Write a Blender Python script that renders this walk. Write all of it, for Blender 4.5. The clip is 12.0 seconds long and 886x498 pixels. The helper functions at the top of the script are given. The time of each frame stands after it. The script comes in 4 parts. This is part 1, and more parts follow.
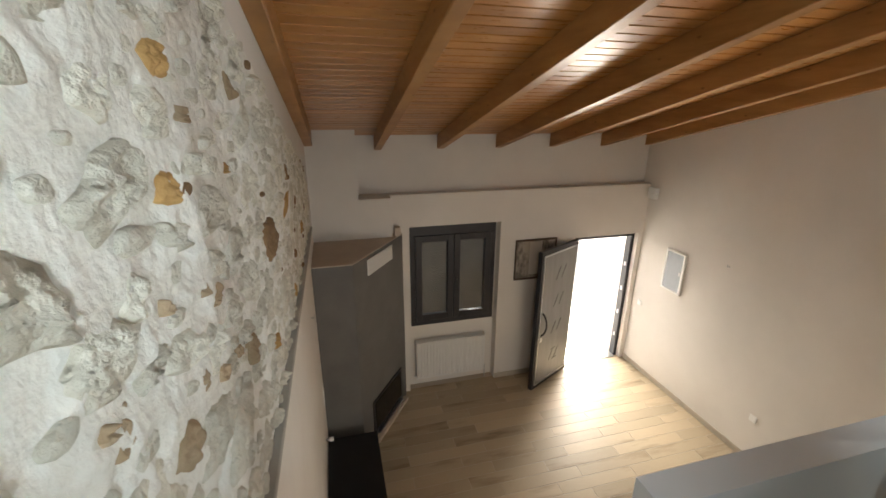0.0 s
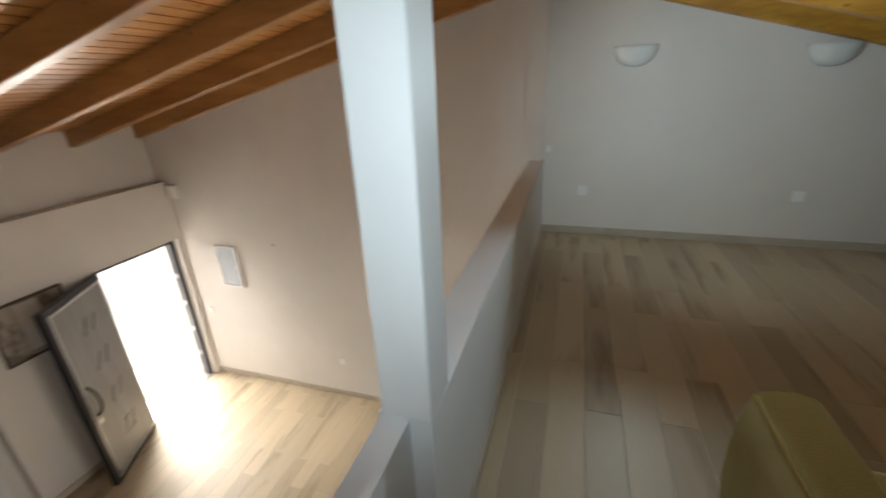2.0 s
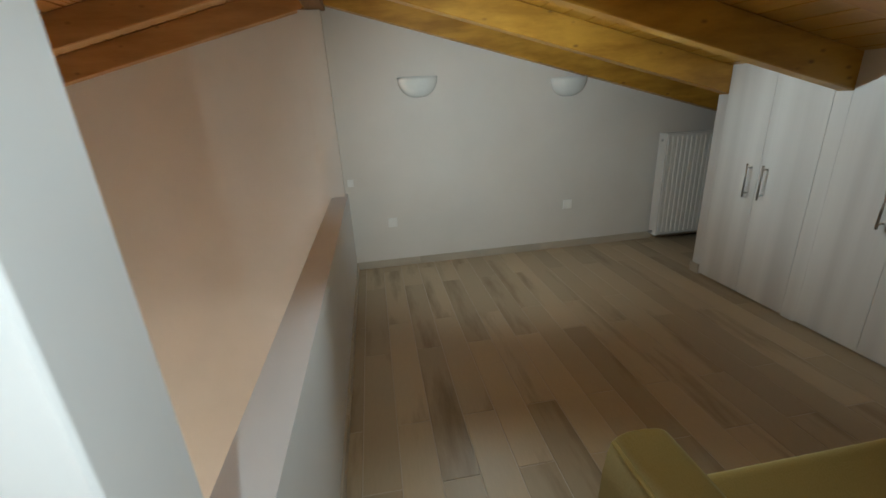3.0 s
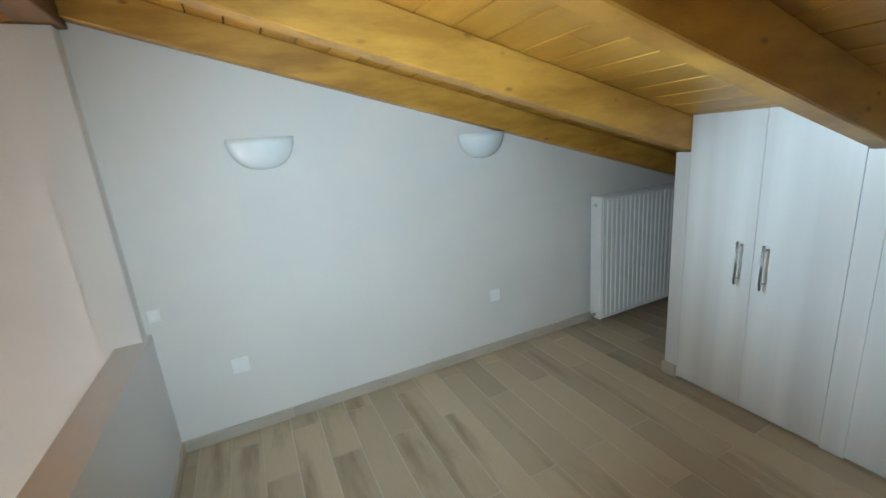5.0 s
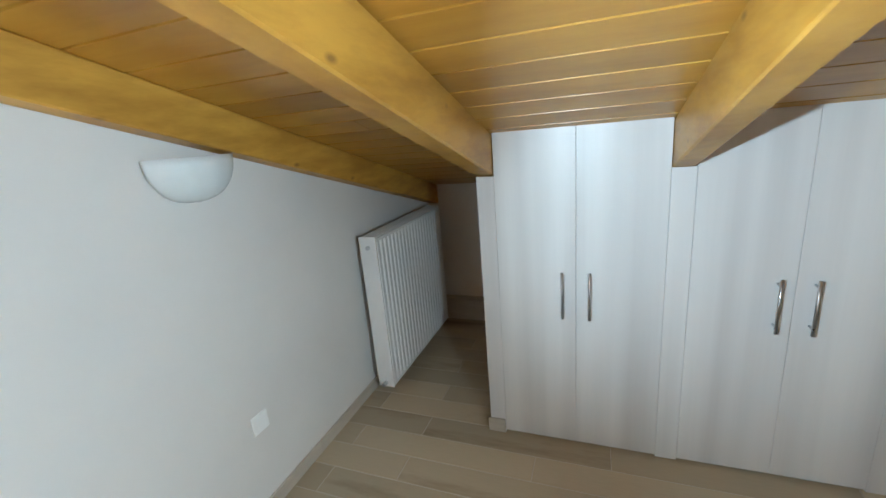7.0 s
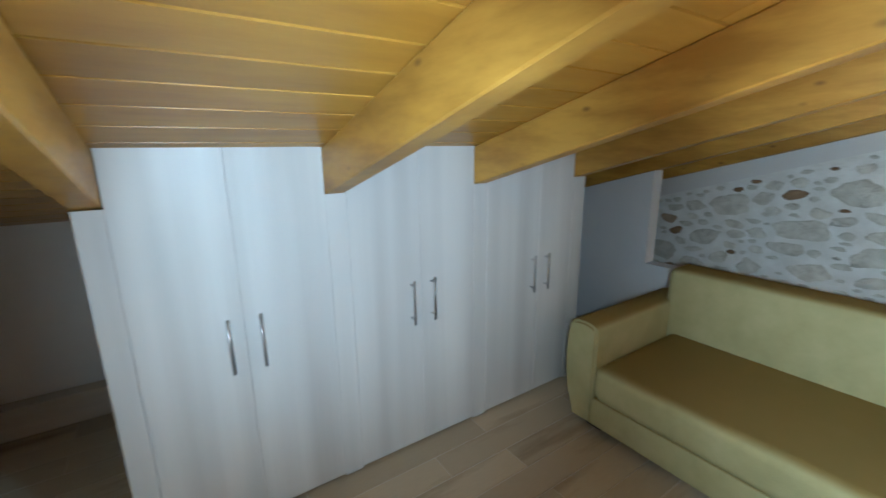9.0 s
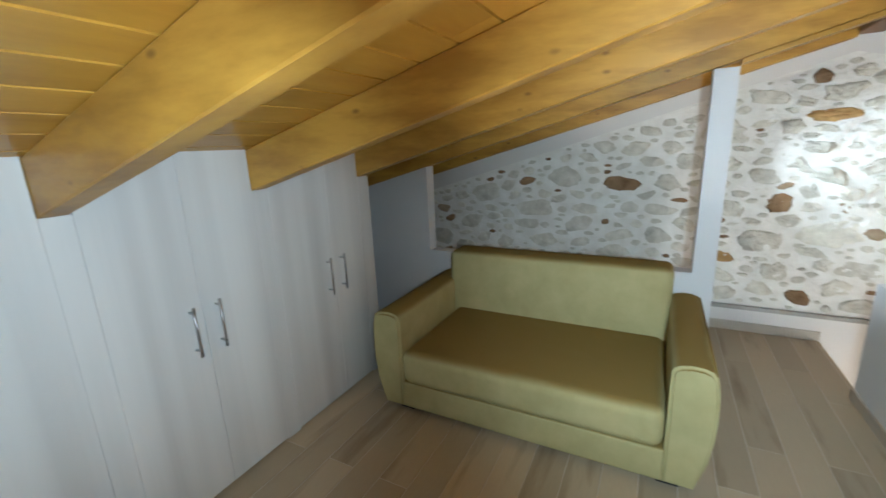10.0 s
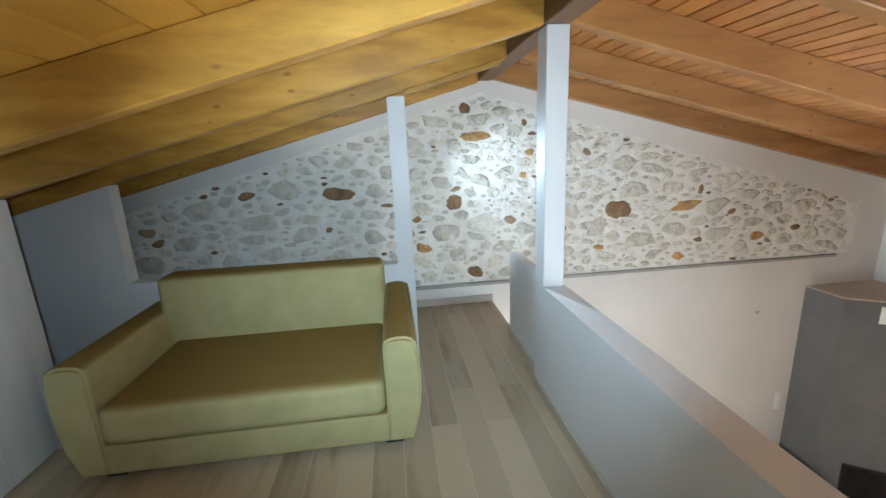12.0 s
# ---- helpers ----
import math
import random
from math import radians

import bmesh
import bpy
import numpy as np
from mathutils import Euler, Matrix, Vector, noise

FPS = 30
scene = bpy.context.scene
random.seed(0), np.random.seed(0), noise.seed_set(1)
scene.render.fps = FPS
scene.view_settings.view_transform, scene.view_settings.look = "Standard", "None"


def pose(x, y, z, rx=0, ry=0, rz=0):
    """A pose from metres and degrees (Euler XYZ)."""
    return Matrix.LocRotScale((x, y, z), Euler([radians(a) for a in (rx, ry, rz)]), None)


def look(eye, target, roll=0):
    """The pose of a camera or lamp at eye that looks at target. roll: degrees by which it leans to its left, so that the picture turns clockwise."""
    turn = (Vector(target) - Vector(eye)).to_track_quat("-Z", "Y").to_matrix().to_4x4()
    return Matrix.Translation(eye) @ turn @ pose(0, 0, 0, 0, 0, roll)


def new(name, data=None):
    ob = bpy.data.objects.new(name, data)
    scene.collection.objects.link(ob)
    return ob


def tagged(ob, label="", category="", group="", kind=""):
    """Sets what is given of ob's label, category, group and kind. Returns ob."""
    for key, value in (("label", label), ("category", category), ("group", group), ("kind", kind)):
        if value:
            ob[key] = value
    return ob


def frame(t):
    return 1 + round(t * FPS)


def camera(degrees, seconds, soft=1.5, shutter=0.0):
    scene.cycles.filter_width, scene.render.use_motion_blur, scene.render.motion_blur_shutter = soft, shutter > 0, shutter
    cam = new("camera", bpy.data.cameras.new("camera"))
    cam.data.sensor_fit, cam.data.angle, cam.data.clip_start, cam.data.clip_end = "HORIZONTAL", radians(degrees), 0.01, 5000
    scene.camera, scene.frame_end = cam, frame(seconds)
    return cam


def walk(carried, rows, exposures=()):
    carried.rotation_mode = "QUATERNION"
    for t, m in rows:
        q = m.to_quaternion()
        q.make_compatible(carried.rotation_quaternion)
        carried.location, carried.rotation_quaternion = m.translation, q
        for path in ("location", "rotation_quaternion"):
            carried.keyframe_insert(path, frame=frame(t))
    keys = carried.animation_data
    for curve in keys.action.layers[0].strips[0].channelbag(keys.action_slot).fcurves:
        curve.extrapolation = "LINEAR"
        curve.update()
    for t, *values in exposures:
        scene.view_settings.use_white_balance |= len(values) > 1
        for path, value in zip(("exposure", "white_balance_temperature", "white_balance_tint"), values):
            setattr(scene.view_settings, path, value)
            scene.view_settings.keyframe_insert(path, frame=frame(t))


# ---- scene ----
cam = camera(94.1, 12.0, soft=1.5, shutter=0.3)
PATH = [
    (0, (0.278, -0.425, 3.782), (0.764, 1.406, 3.141), 0.3),
    (0.5, (0.324, -0.445, 3.774), (0.994, 1.328, 3.135), 0.9),
    (1, (0.447, -0.387, 3.76), (1.484, 1.207, 3.141), -0.1),
    (1.5, (0.709, -0.306, 3.781), (2.188, 0.875, 3.136), -2.6),
    (2, (0.849, -0.313, 3.815), (2.61, 0.259, 3.06), -2.4),
    (2.2, (0.964, -0.282, 3.828), (2.787, -0.011, 3.053), -1.2),
    (2.5, (1.052, -0.287, 3.857), (2.907, -0.349, 3.111), -1.6),
    (2.7, (1.082, -0.302, 3.815), (2.940, -0.485, 3.100), -2.6),
    (4.3, (1.946, -0.449, 3.906), (3.799, -0.919, 3.318), -3.8),
    (4.5, (2.041, -0.514, 3.893), (3.86, -1.104, 3.307), -4.2),
    (5, (2.336, -0.595, 3.911), (4.097, -1.402, 3.414), -4.9),
    (5.5, (2.558, -0.68, 3.949), (4.173, -1.77, 3.498), -4.1),
    (6, (2.805, -0.713, 3.96), (4.032, -2.22, 3.488), -6.6),
    (6.5, (3.036, -0.779, 3.944), (3.906, -2.495, 3.397), -5.0),
    (6.7, (3.142, -0.836, 3.946), (3.966, -2.577, 3.407), -4.9),
    (8.3, (3.709, -1.096, 3.945), (3.229, -2.96, 3.4), -2.5),
    (8.5, (3.678, -1.075, 3.969), (3.02, -2.886, 3.434), -1.3),
    (9, (3.563, -1.074, 3.922), (2.481, -2.691, 3.456), -0.7),
    (9.5, (3.519, -1.07, 3.913), (2.047, -2.348, 3.467), -1.1),
    (10, (3.558, -1.047, 3.921), (1.844, -1.957, 3.436), -2.4),
    (10.5, (3.623, -0.981, 3.893), (1.764, -1.49, 3.359), -2.7),
    (11, (3.652, -0.925, 3.9), (1.734, -1.091, 3.36), -2.4),
    (11.5, (3.66, -0.875, 3.888), (1.729, -0.82, 3.372), -2.5),
    (12, (3.667, -0.853, 3.894), (1.733, -0.629, 3.435), -2.5),
]
walk(cam, [(t, look(eye, target, roll)) for t, eye, target, roll in PATH],
     exposures=[(0, 0.92, 6400, 8), (0.5, 0.98, 6400, 8), (1.3, 1.0, 5800, 7), (2.0, 0.95, 6150, 8), (2.6, 1.0, 6600, 9), (4.4, 1.9, 5550, 3),
                (5.0, 1.95, 5400, 3), (5.5, 2.0, 5800, 6),
                (6.7, 2.2, 5650, 7),
                (8.5, 2.2, 5200, 4), (9.0, 2.05, 5150, 4), (9.6, 2.0, 5450, 5), (10.6, 1.9, 5600, 6), (11.5, 1.92, 5350, 4), (12, 1.92, 5300, 4)])

# ---- light and exposure ----
world = bpy.data.worlds.new("sky")
scene.world = world
world.use_nodes = True
wn = world.node_tree
sky = wn.nodes.new("ShaderNodeTexSky")
sky.sky_type = "NISHITA"
sky.sun_disc = False
sky.sun_elevation = radians(43)
sky.sun_rotation = radians(160)
wn.links.new(sky.outputs["Color"], wn.nodes["Background"].inputs["Color"])
wn.nodes["Background"].inputs["Strength"].default_value = 0.12


EAVE = -3.97         # inner face of the back wall


def lamp(name, kind, where, energy, colour, angle=0.0, size=1.0, size_y=1.0, soft=0.02, cone=60.0):
    data = bpy.data.lights.new(name, kind)
    data.energy, data.color = energy, colour
    if kind == "SUN":
        data.angle = angle
    elif kind == "AREA":
        data.shape, data.size, data.size_y = "RECTANGLE", size, size_y
    else:
        data.shadow_soft_size, data.spot_size, data.spot_blend = soft, radians(cone), 1.0
    ob = new(name, data)
    ob.matrix_world = where
    return ob


# sun high behind the house: lights the yard, the wall opposite and, by the added window, the ground floor
lamp("sun", "SUN", look((0, 0, 0), (-0.20, 0.70, -0.685)), 3.5, (1.0, 0.94, 0.86), angle=radians(0.5))
# skylight that enters by the open front door
lamp("door_daylight", "AREA", look((4.75, 7.3, 2.65), (3.35, 3.6, 0.2)), 680, (1.0, 0.90, 0.78),
     size=3.4, size_y=2.4)
# fill lamp in an unseen, added back window; brightens the living room from below
lamp("under_loft_fill", "AREA", look((2.3, EAVE - 0.16, 1.45), (2.3, 0.0, 1.2)), 26, (1.0, 0.87, 0.72),
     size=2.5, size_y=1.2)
# lamp added outside the doorway to brighten the ceiling, like bounce off paving
lamp("ceiling_fill", "AREA", look((4.95, 5.9, 0.02), (2.6, 2.0, 3.7)), 300, (1.0, 0.90, 0.78), size=2.2, size_y=1.3)
# fixed white spots near the walk, added to stand in for the walker's one moving torch
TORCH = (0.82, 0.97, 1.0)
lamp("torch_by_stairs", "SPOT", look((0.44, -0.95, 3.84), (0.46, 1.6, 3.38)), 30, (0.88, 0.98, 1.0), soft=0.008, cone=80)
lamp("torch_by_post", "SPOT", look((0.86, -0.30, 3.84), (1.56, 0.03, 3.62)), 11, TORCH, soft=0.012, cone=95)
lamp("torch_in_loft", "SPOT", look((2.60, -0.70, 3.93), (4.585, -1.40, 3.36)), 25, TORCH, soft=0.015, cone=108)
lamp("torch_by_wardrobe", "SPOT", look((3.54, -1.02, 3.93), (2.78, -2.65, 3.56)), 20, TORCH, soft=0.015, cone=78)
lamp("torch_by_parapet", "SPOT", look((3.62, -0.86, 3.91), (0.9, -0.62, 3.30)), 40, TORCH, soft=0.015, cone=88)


# ---- materials ----
def material(name, dark, light, rough=0.6, scale=4.0, stretch=(1, 1, 1), fine=60.0, bump=0.1, metal=0.0,
             vary=0.0, per="object", gloss=0.5, depth=0.004, detail=6.0, low=0.35, high=0.65, knots=0.0, relief=0.0):
    """Two colours mixed by a broad and a fine noise, with fine relief; vary: brightness from piece to piece."""
    m = bpy.data.materials.new(name)
    m.use_nodes = True
    n, link = m.node_tree.nodes, m.node_tree.links.new
    b = n["Principled BSDF"]
    co = n.new("ShaderNodeTexCoord")
    mp = n.new("ShaderNodeMapping")
    mp.inputs["Scale"].default_value = stretch
    info = n.new("ShaderNodeObjectInfo")
    shift = n.new("ShaderNodeVectorMath")
    shift.operation = "ADD"
    if per == "object":
        rnd = info.outputs["Random"]
    else:
        rnd = n.new("ShaderNodeNewGeometry").outputs["Random Per Island"]
    mul = n.new("ShaderNodeMath")
    mul.operation = "MULTIPLY"
    mul.inputs[1].default_value = 37.0 if vary else 0.0
    link(rnd, mul.inputs[0])
    geo = n.new("ShaderNodeNewGeometry")
    link(geo.outputs["Position"], mp.inputs["Vector"])
    link(mp.outputs["Vector"], shift.inputs[0])
    link(mul.outputs[0], shift.inputs[1])
    broad = n.new("ShaderNodeTexNoise")
    broad.inputs["Scale"].default_value = scale
    broad.inputs["Detail"].default_value = detail
    broad.inputs["Roughness"].default_value = 0.6
    link(shift.outputs[0], broad.inputs["Vector"])
    small = n.new("ShaderNodeTexNoise")
    small.inputs["Scale"].default_value = fine
    small.inputs["Detail"].default_value = 4.0
    link(shift.outputs[0], small.inputs["Vector"])
    ramp = n.new("ShaderNodeMapRange")
    ramp.inputs[1].default_value, ramp.inputs[2].default_value = low, high
    link(broad.outputs["Fac"], ramp.inputs[0])
    add = n.new("ShaderNodeMix")
    add.inputs[0].default_value = 0.22
    link(ramp.outputs[0], add.inputs[2])
    link(small.outputs["Fac"], add.inputs[3])
    mix = n.new("ShaderNodeMix")
    mix.data_type = "RGBA"
    mix.inputs[6].default_value, mix.inputs[7].default_value = (*dark, 1), (*light, 1)
    link(add.outputs[0], mix.inputs[0])
    out = mix.outputs[2]
    if knots:
        vo = n.new("ShaderNodeTexVoronoi")
        vo.inputs["Scale"].default_value = knots
        vm = n.new("ShaderNodeMapping")
        vm.inputs["Scale"].default_value = (1.6, 0.8, 1.6)
        link(geo.outputs["Position"], vm.inputs["Vector"])
        link(vm.outputs["Vector"], vo.inputs["Vector"])
        kr = n.new("ShaderNodeMapRange")
        kr.inputs[1].default_value, kr.inputs[2].default_value = 0.04, 0.13
        kr.inputs[3].default_value, kr.inputs[4].default_value = 0.75, 0.0
        link(vo.outputs["Distance"], kr.inputs[0])
        km = n.new("ShaderNodeMix")
        km.data_type = "RGBA"
        km.inputs[7].default_value = (0.16, 0.07, 0.02, 1)
        link(kr.outputs[0], km.inputs[0])
        link(out, km.inputs[6])
        out = km.outputs[2]
    if vary:
        hsv = n.new("ShaderNodeHueSaturation")
        rng = n.new("ShaderNodeMapRange")
        rng.inputs[3].default_value, rng.inputs[4].default_value = 1 - vary, 1 + vary
        link(rnd, rng.inputs[0])
        link(rng.outputs[0], hsv.inputs["Value"])
        link(out, hsv.inputs["Color"])
        out = hsv.outputs[0]
    link(out, b.inputs["Base Color"])
    rr = n.new("ShaderNodeMapRange")
    rr.inputs[3].default_value, rr.inputs[4].default_value = max(rough - 0.08, 0.02), min(rough + 0.08, 1)
    link(small.outputs["Fac"], rr.inputs[0])
    link(rr.outputs[0], b.inputs["Roughness"])
    b.inputs["Metallic"].default_value = metal
    b.inputs["Specular IOR Level"].default_value = gloss
    if bump:
        bp = n.new("ShaderNodeBump")
        bp.inputs["Strength"].default_value = bump
        bp.inputs["Distance"].default_value = depth
        both = n.new("ShaderNodeMix")
        both.inputs[0].default_value = relief
        link(small.outputs["Fac"], both.inputs[2])
        link(broad.outputs["Fac"], both.inputs[3])
        link(both.outputs[0], bp.inputs["Height"])
        link(bp.outputs["Normal"], b.inputs["Normal"])
    return m


PLASTER = material("wall_paint", (0.715, 0.685, 0.65), (0.775, 0.745, 0.71), 0.75, 1.3, fine=90, bump=0.08, gloss=0.25)
LOFTWHITE = material("parapet_paint", (0.66, 0.66, 0.67), (0.72, 0.72, 0.73), 0.6, 1.6, fine=110, bump=0.06, gloss=0.3)
RAFTER = material("varnished_pine_beam", (0.34, 0.168, 0.024), (0.58, 0.322, 0.052), 0.42, 2.6, (1.6, 0.9, 4), fine=18, bump=0.05, low=0.38, high=0.62,
                  vary=0.10, gloss=0.45, knots=7.0)
# same pine as RAFTER, redder: warm daylight is put into its colour
RAFTER_DAYLIT = material("daylight_tinted_pine_beam", (0.335, 0.16, 0.05), (0.50, 0.268, 0.092), 0.42, 2.2, (1.2, 0.8, 5), fine=18, bump=0.05,
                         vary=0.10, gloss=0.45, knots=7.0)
RAFTER_DARK = material("dark_ridge_wood", (0.13, 0.065, 0.025), (0.22, 0.115, 0.045), 0.5, 3.0, (0.7, 6, 6), fine=22, bump=0.05)
BOARDS = material("varnished_pine_boards", (0.38, 0.185, 0.022), (0.55, 0.305, 0.044), 0.33, 2.0, (0.8, 4, 4), fine=14, bump=0.02,
                  vary=0.14, per="island", gloss=0.6)
# same boards as over the loft, with the daylight's red in the colour
BOARDS_DAYLIT = material("daylight_tinted_pine_boards", (0.40, 0.17, 0.044), (0.58, 0.285, 0.082), 0.30, 2.0, (0.8, 4, 4), fine=14, bump=0.02,
                         vary=0.14, per="island", gloss=0.6)
# near-black, so that shade is painted into the grooves between the boards
BACKING = material("groove_shade_backing", (0.022, 0.011, 0.005), (0.035, 0.018, 0.008), 0.8)
PLANK = material("oak_look_tile", (0.215, 0.16, 0.097), (0.475, 0.392, 0.272), 0.45, 1.1, (0.8, 5, 5), fine=26, bump=0.05,
                 vary=0.15, gloss=0.4, low=0.27, high=0.45)
GROUT = material("beige_grout", (0.50, 0.44, 0.36), (0.58, 0.52, 0.44), 0.85)
SKIRT = material("skirting_tile", (0.42, 0.37, 0.30), (0.54, 0.48, 0.40), 0.45, 2.0, (1, 1, 5), fine=30, bump=0.04, vary=0.08)
MORTAR = material("lime_pointing", (0.76, 0.735, 0.675), (0.90, 0.885, 0.84), 0.9, 9.0, fine=55, bump=0.8, depth=0.02, relief=0.6, gloss=0.2)
STONE_PALE = material("pale_limestone", (0.56, 0.525, 0.44), (0.80, 0.77, 0.68), 0.85, 13.0, fine=60, bump=1.0, depth=0.03, relief=0.6, vary=0.10, gloss=0.2)
STONE_OCHRE = material("ochre_sandstone", (0.34, 0.19, 0.07), (0.62, 0.40, 0.17), 0.85, 9.0, fine=45, bump=0.7, depth=0.01, vary=0.12, gloss=0.2)
STONE_TAN = material("tan_sandstone", (0.30, 0.215, 0.13), (0.47, 0.36, 0.245), 0.85, 9.0, fine=45, bump=0.7, depth=0.01, vary=0.15, gloss=0.2)
STONE_BROWN = material("brown_sandstone", (0.165, 0.10, 0.052), (0.34, 0.22, 0.122), 0.85, 9.0, fine=45, bump=0.7, depth=0.01, vary=0.15, gloss=0.2)
LEDGE = material("grey_stone_edge", (0.33, 0.31, 0.28), (0.45, 0.43, 0.39), 0.85, 4, bump=0.3)
LAMINATE = material("whitewashed_wood_laminate", (0.57, 0.56, 0.555), (0.76, 0.755, 0.75), 0.36, 1.5, (4.5, 4.5, 0.16), fine=14, bump=0.015, gloss=0.5, detail=1.5)
SEAM = material("painted_gap_shade", (0.02, 0.02, 0.02), (0.04, 0.04, 0.04), 0.9)
STEEL = material("brushed_steel", (0.45, 0.45, 0.46), (0.6, 0.6, 0.61), 0.3, 8, metal=1.0, bump=0.02)
ENAMEL = material("white_enamel", (0.74, 0.74, 0.73), (0.79, 0.79, 0.78), 0.32, 3, bump=0.01)
PLASTIC = material("white_plastic", (0.86, 0.86, 0.85), (0.89, 0.89, 0.88), 0.35, 5, bump=0.01)
FROST = material("frosted_glass_shade", (0.68, 0.72, 0.72), (0.76, 0.79, 0.79), 0.24, 5, fine=40, bump=0.01)
ANTHRACITE = material("anthracite_frame", (0.018, 0.018, 0.023), (0.028, 0.028, 0.034), 0.45, 4, bump=0.02)
FIREGREY = material("grey_fireplace_paint", (0.125, 0.12, 0.115), (0.165, 0.16, 0.152), 0.7, 2, fine=90, bump=0.06)
FIRETOP = material("beige_cap", (0.48, 0.40, 0.33), (0.56, 0.48, 0.40), 0.7, 3, bump=0.08)
BLACK = material("black_lacquer", (0.008, 0.008, 0.009), (0.014, 0.014, 0.015), 0.35, 4, bump=0.02)
BLACKGLASS = material("black_fire_glass", (0.01, 0.01, 0.01), (0.015, 0.014, 0.013), 0.08, 4, bump=0.0)
DOORFACE = material("dark_grey_door_panel", (0.17, 0.165, 0.165), (0.22, 0.215, 0.215), 0.33, 3, (4, 4, 0.5), bump=0.02)
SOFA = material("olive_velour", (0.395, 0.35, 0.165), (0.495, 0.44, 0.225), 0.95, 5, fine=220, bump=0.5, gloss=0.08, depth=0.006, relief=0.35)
SOFAEDGE = material("brown_olive_velour", (0.20, 0.135, 0.035), (0.28, 0.195, 0.06), 0.9, 4, fine=220, bump=0.3, gloss=0.15, depth=0.002)
CONCRETE = material("pale_paving", (0.50, 0.47, 0.43), (0.60, 0.57, 0.53), 0.85, 1.5, bump=0.2)
YARDWALL = material("white_render", (0.66, 0.63, 0.58), (0.76, 0.73, 0.69), 0.85, 1.0, bump=0.15)
PICTURE = material("faded_print", (0.12, 0.10, 0.085), (0.50, 0.45, 0.38), 0.6, 7.0, (1, 1, 0.6), fine=25, bump=0.0, low=0.42, high=0.56)
PICFRAME = material("brown_picture_frame", (0.07, 0.045, 0.028), (0.10, 0.065, 0.04), 0.5, 6)
SHUTTER = material("grey_shutter", (0.17, 0.155, 0.14), (0.24, 0.22, 0.20), 0.6, 4, bump=0.05)
PANELGREY = material("bluish_panel_cover", (0.33, 0.37, 0.43), (0.42, 0.46, 0.52), 0.35, 3, bump=0.02)


def craggy(m, scale, depth, strength):
    """Adds the sharp broken ridges of hewn limestone to a material's relief."""
    n, link = m.node_tree.nodes, m.node_tree.links.new
    b = n["Principled BSDF"]
    old = b.inputs["Normal"].links[0].from_socket
    geo = n.new("ShaderNodeNewGeometry")
    bend = n.new("ShaderNodeTexNoise")
    bend.inputs["Scale"].default_value = scale * 0.7
    link(geo.outputs["Position"], bend.inputs["Vector"])
    push = n.new("ShaderNodeVectorMath")
    push.operation = "MULTIPLY_ADD"
    push.inputs[1].default_value = (0.12, 0.12, 0.12)
    link(bend.outputs["Color"], push.inputs[0])
    link(geo.outputs["Position"], push.inputs[2])
    ridge = n.new("ShaderNodeTexNoise")
    ridge.noise_type = "RIDGED_MULTIFRACTAL"
    ridge.inputs["Scale"].default_value = scale
    ridge.inputs["Detail"].default_value = 7.0
    ridge.inputs["Roughness"].default_value = 0.62
    link(push.outputs[0], ridge.inputs["Vector"])
    bp = n.new("ShaderNodeBump")
    bp.inputs["Strength"].default_value = strength
    bp.inputs["Distance"].default_value = depth
    link(ridge.outputs["Fac"], bp.inputs["Height"])
    link(old, bp.inputs["Normal"])
    link(bp.outputs["Normal"], b.inputs["Normal"])


craggy(STONE_PALE, 9.0, 0.045, 1.0)
craggy(MORTAR, 5.0, 0.02, 0.9)


def nap_sheen_tops(m, sheen_tint):
    """Paints the nap's look under light into the colour: upward faces turn brown."""
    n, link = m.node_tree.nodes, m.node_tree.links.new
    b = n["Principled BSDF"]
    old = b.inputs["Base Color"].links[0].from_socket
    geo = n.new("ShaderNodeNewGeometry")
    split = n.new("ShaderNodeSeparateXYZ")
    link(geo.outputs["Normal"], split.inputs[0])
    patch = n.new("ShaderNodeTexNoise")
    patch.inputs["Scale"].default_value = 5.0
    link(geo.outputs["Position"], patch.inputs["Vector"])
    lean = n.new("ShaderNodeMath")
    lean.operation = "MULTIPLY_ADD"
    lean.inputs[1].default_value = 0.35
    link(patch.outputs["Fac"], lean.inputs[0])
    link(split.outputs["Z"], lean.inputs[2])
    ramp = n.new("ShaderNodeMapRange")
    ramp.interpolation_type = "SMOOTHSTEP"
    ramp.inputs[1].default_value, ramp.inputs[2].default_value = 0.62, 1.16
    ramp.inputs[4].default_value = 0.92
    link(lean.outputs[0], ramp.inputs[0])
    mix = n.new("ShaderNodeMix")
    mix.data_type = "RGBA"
    mix.inputs[7].default_value = (*sheen_tint, 1)
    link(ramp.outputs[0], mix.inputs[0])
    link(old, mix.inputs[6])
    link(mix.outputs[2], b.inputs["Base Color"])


nap_sheen_tops(SOFA, (0.235, 0.162, 0.045))


def glass():
    m = bpy.data.materials.new("window_glass")
    m.use_nodes = True
    b = m.node_tree.nodes["Principled BSDF"]
    b.inputs["Base Color"].default_value = (0.9, 0.93, 0.93, 1)
    b.inputs["Roughness"].default_value = 0.02
    b.inputs["Transmission Weight"].default_value = 1.0
    b.inputs["IOR"].default_value = 1.45
    return m


GLASS = glass()


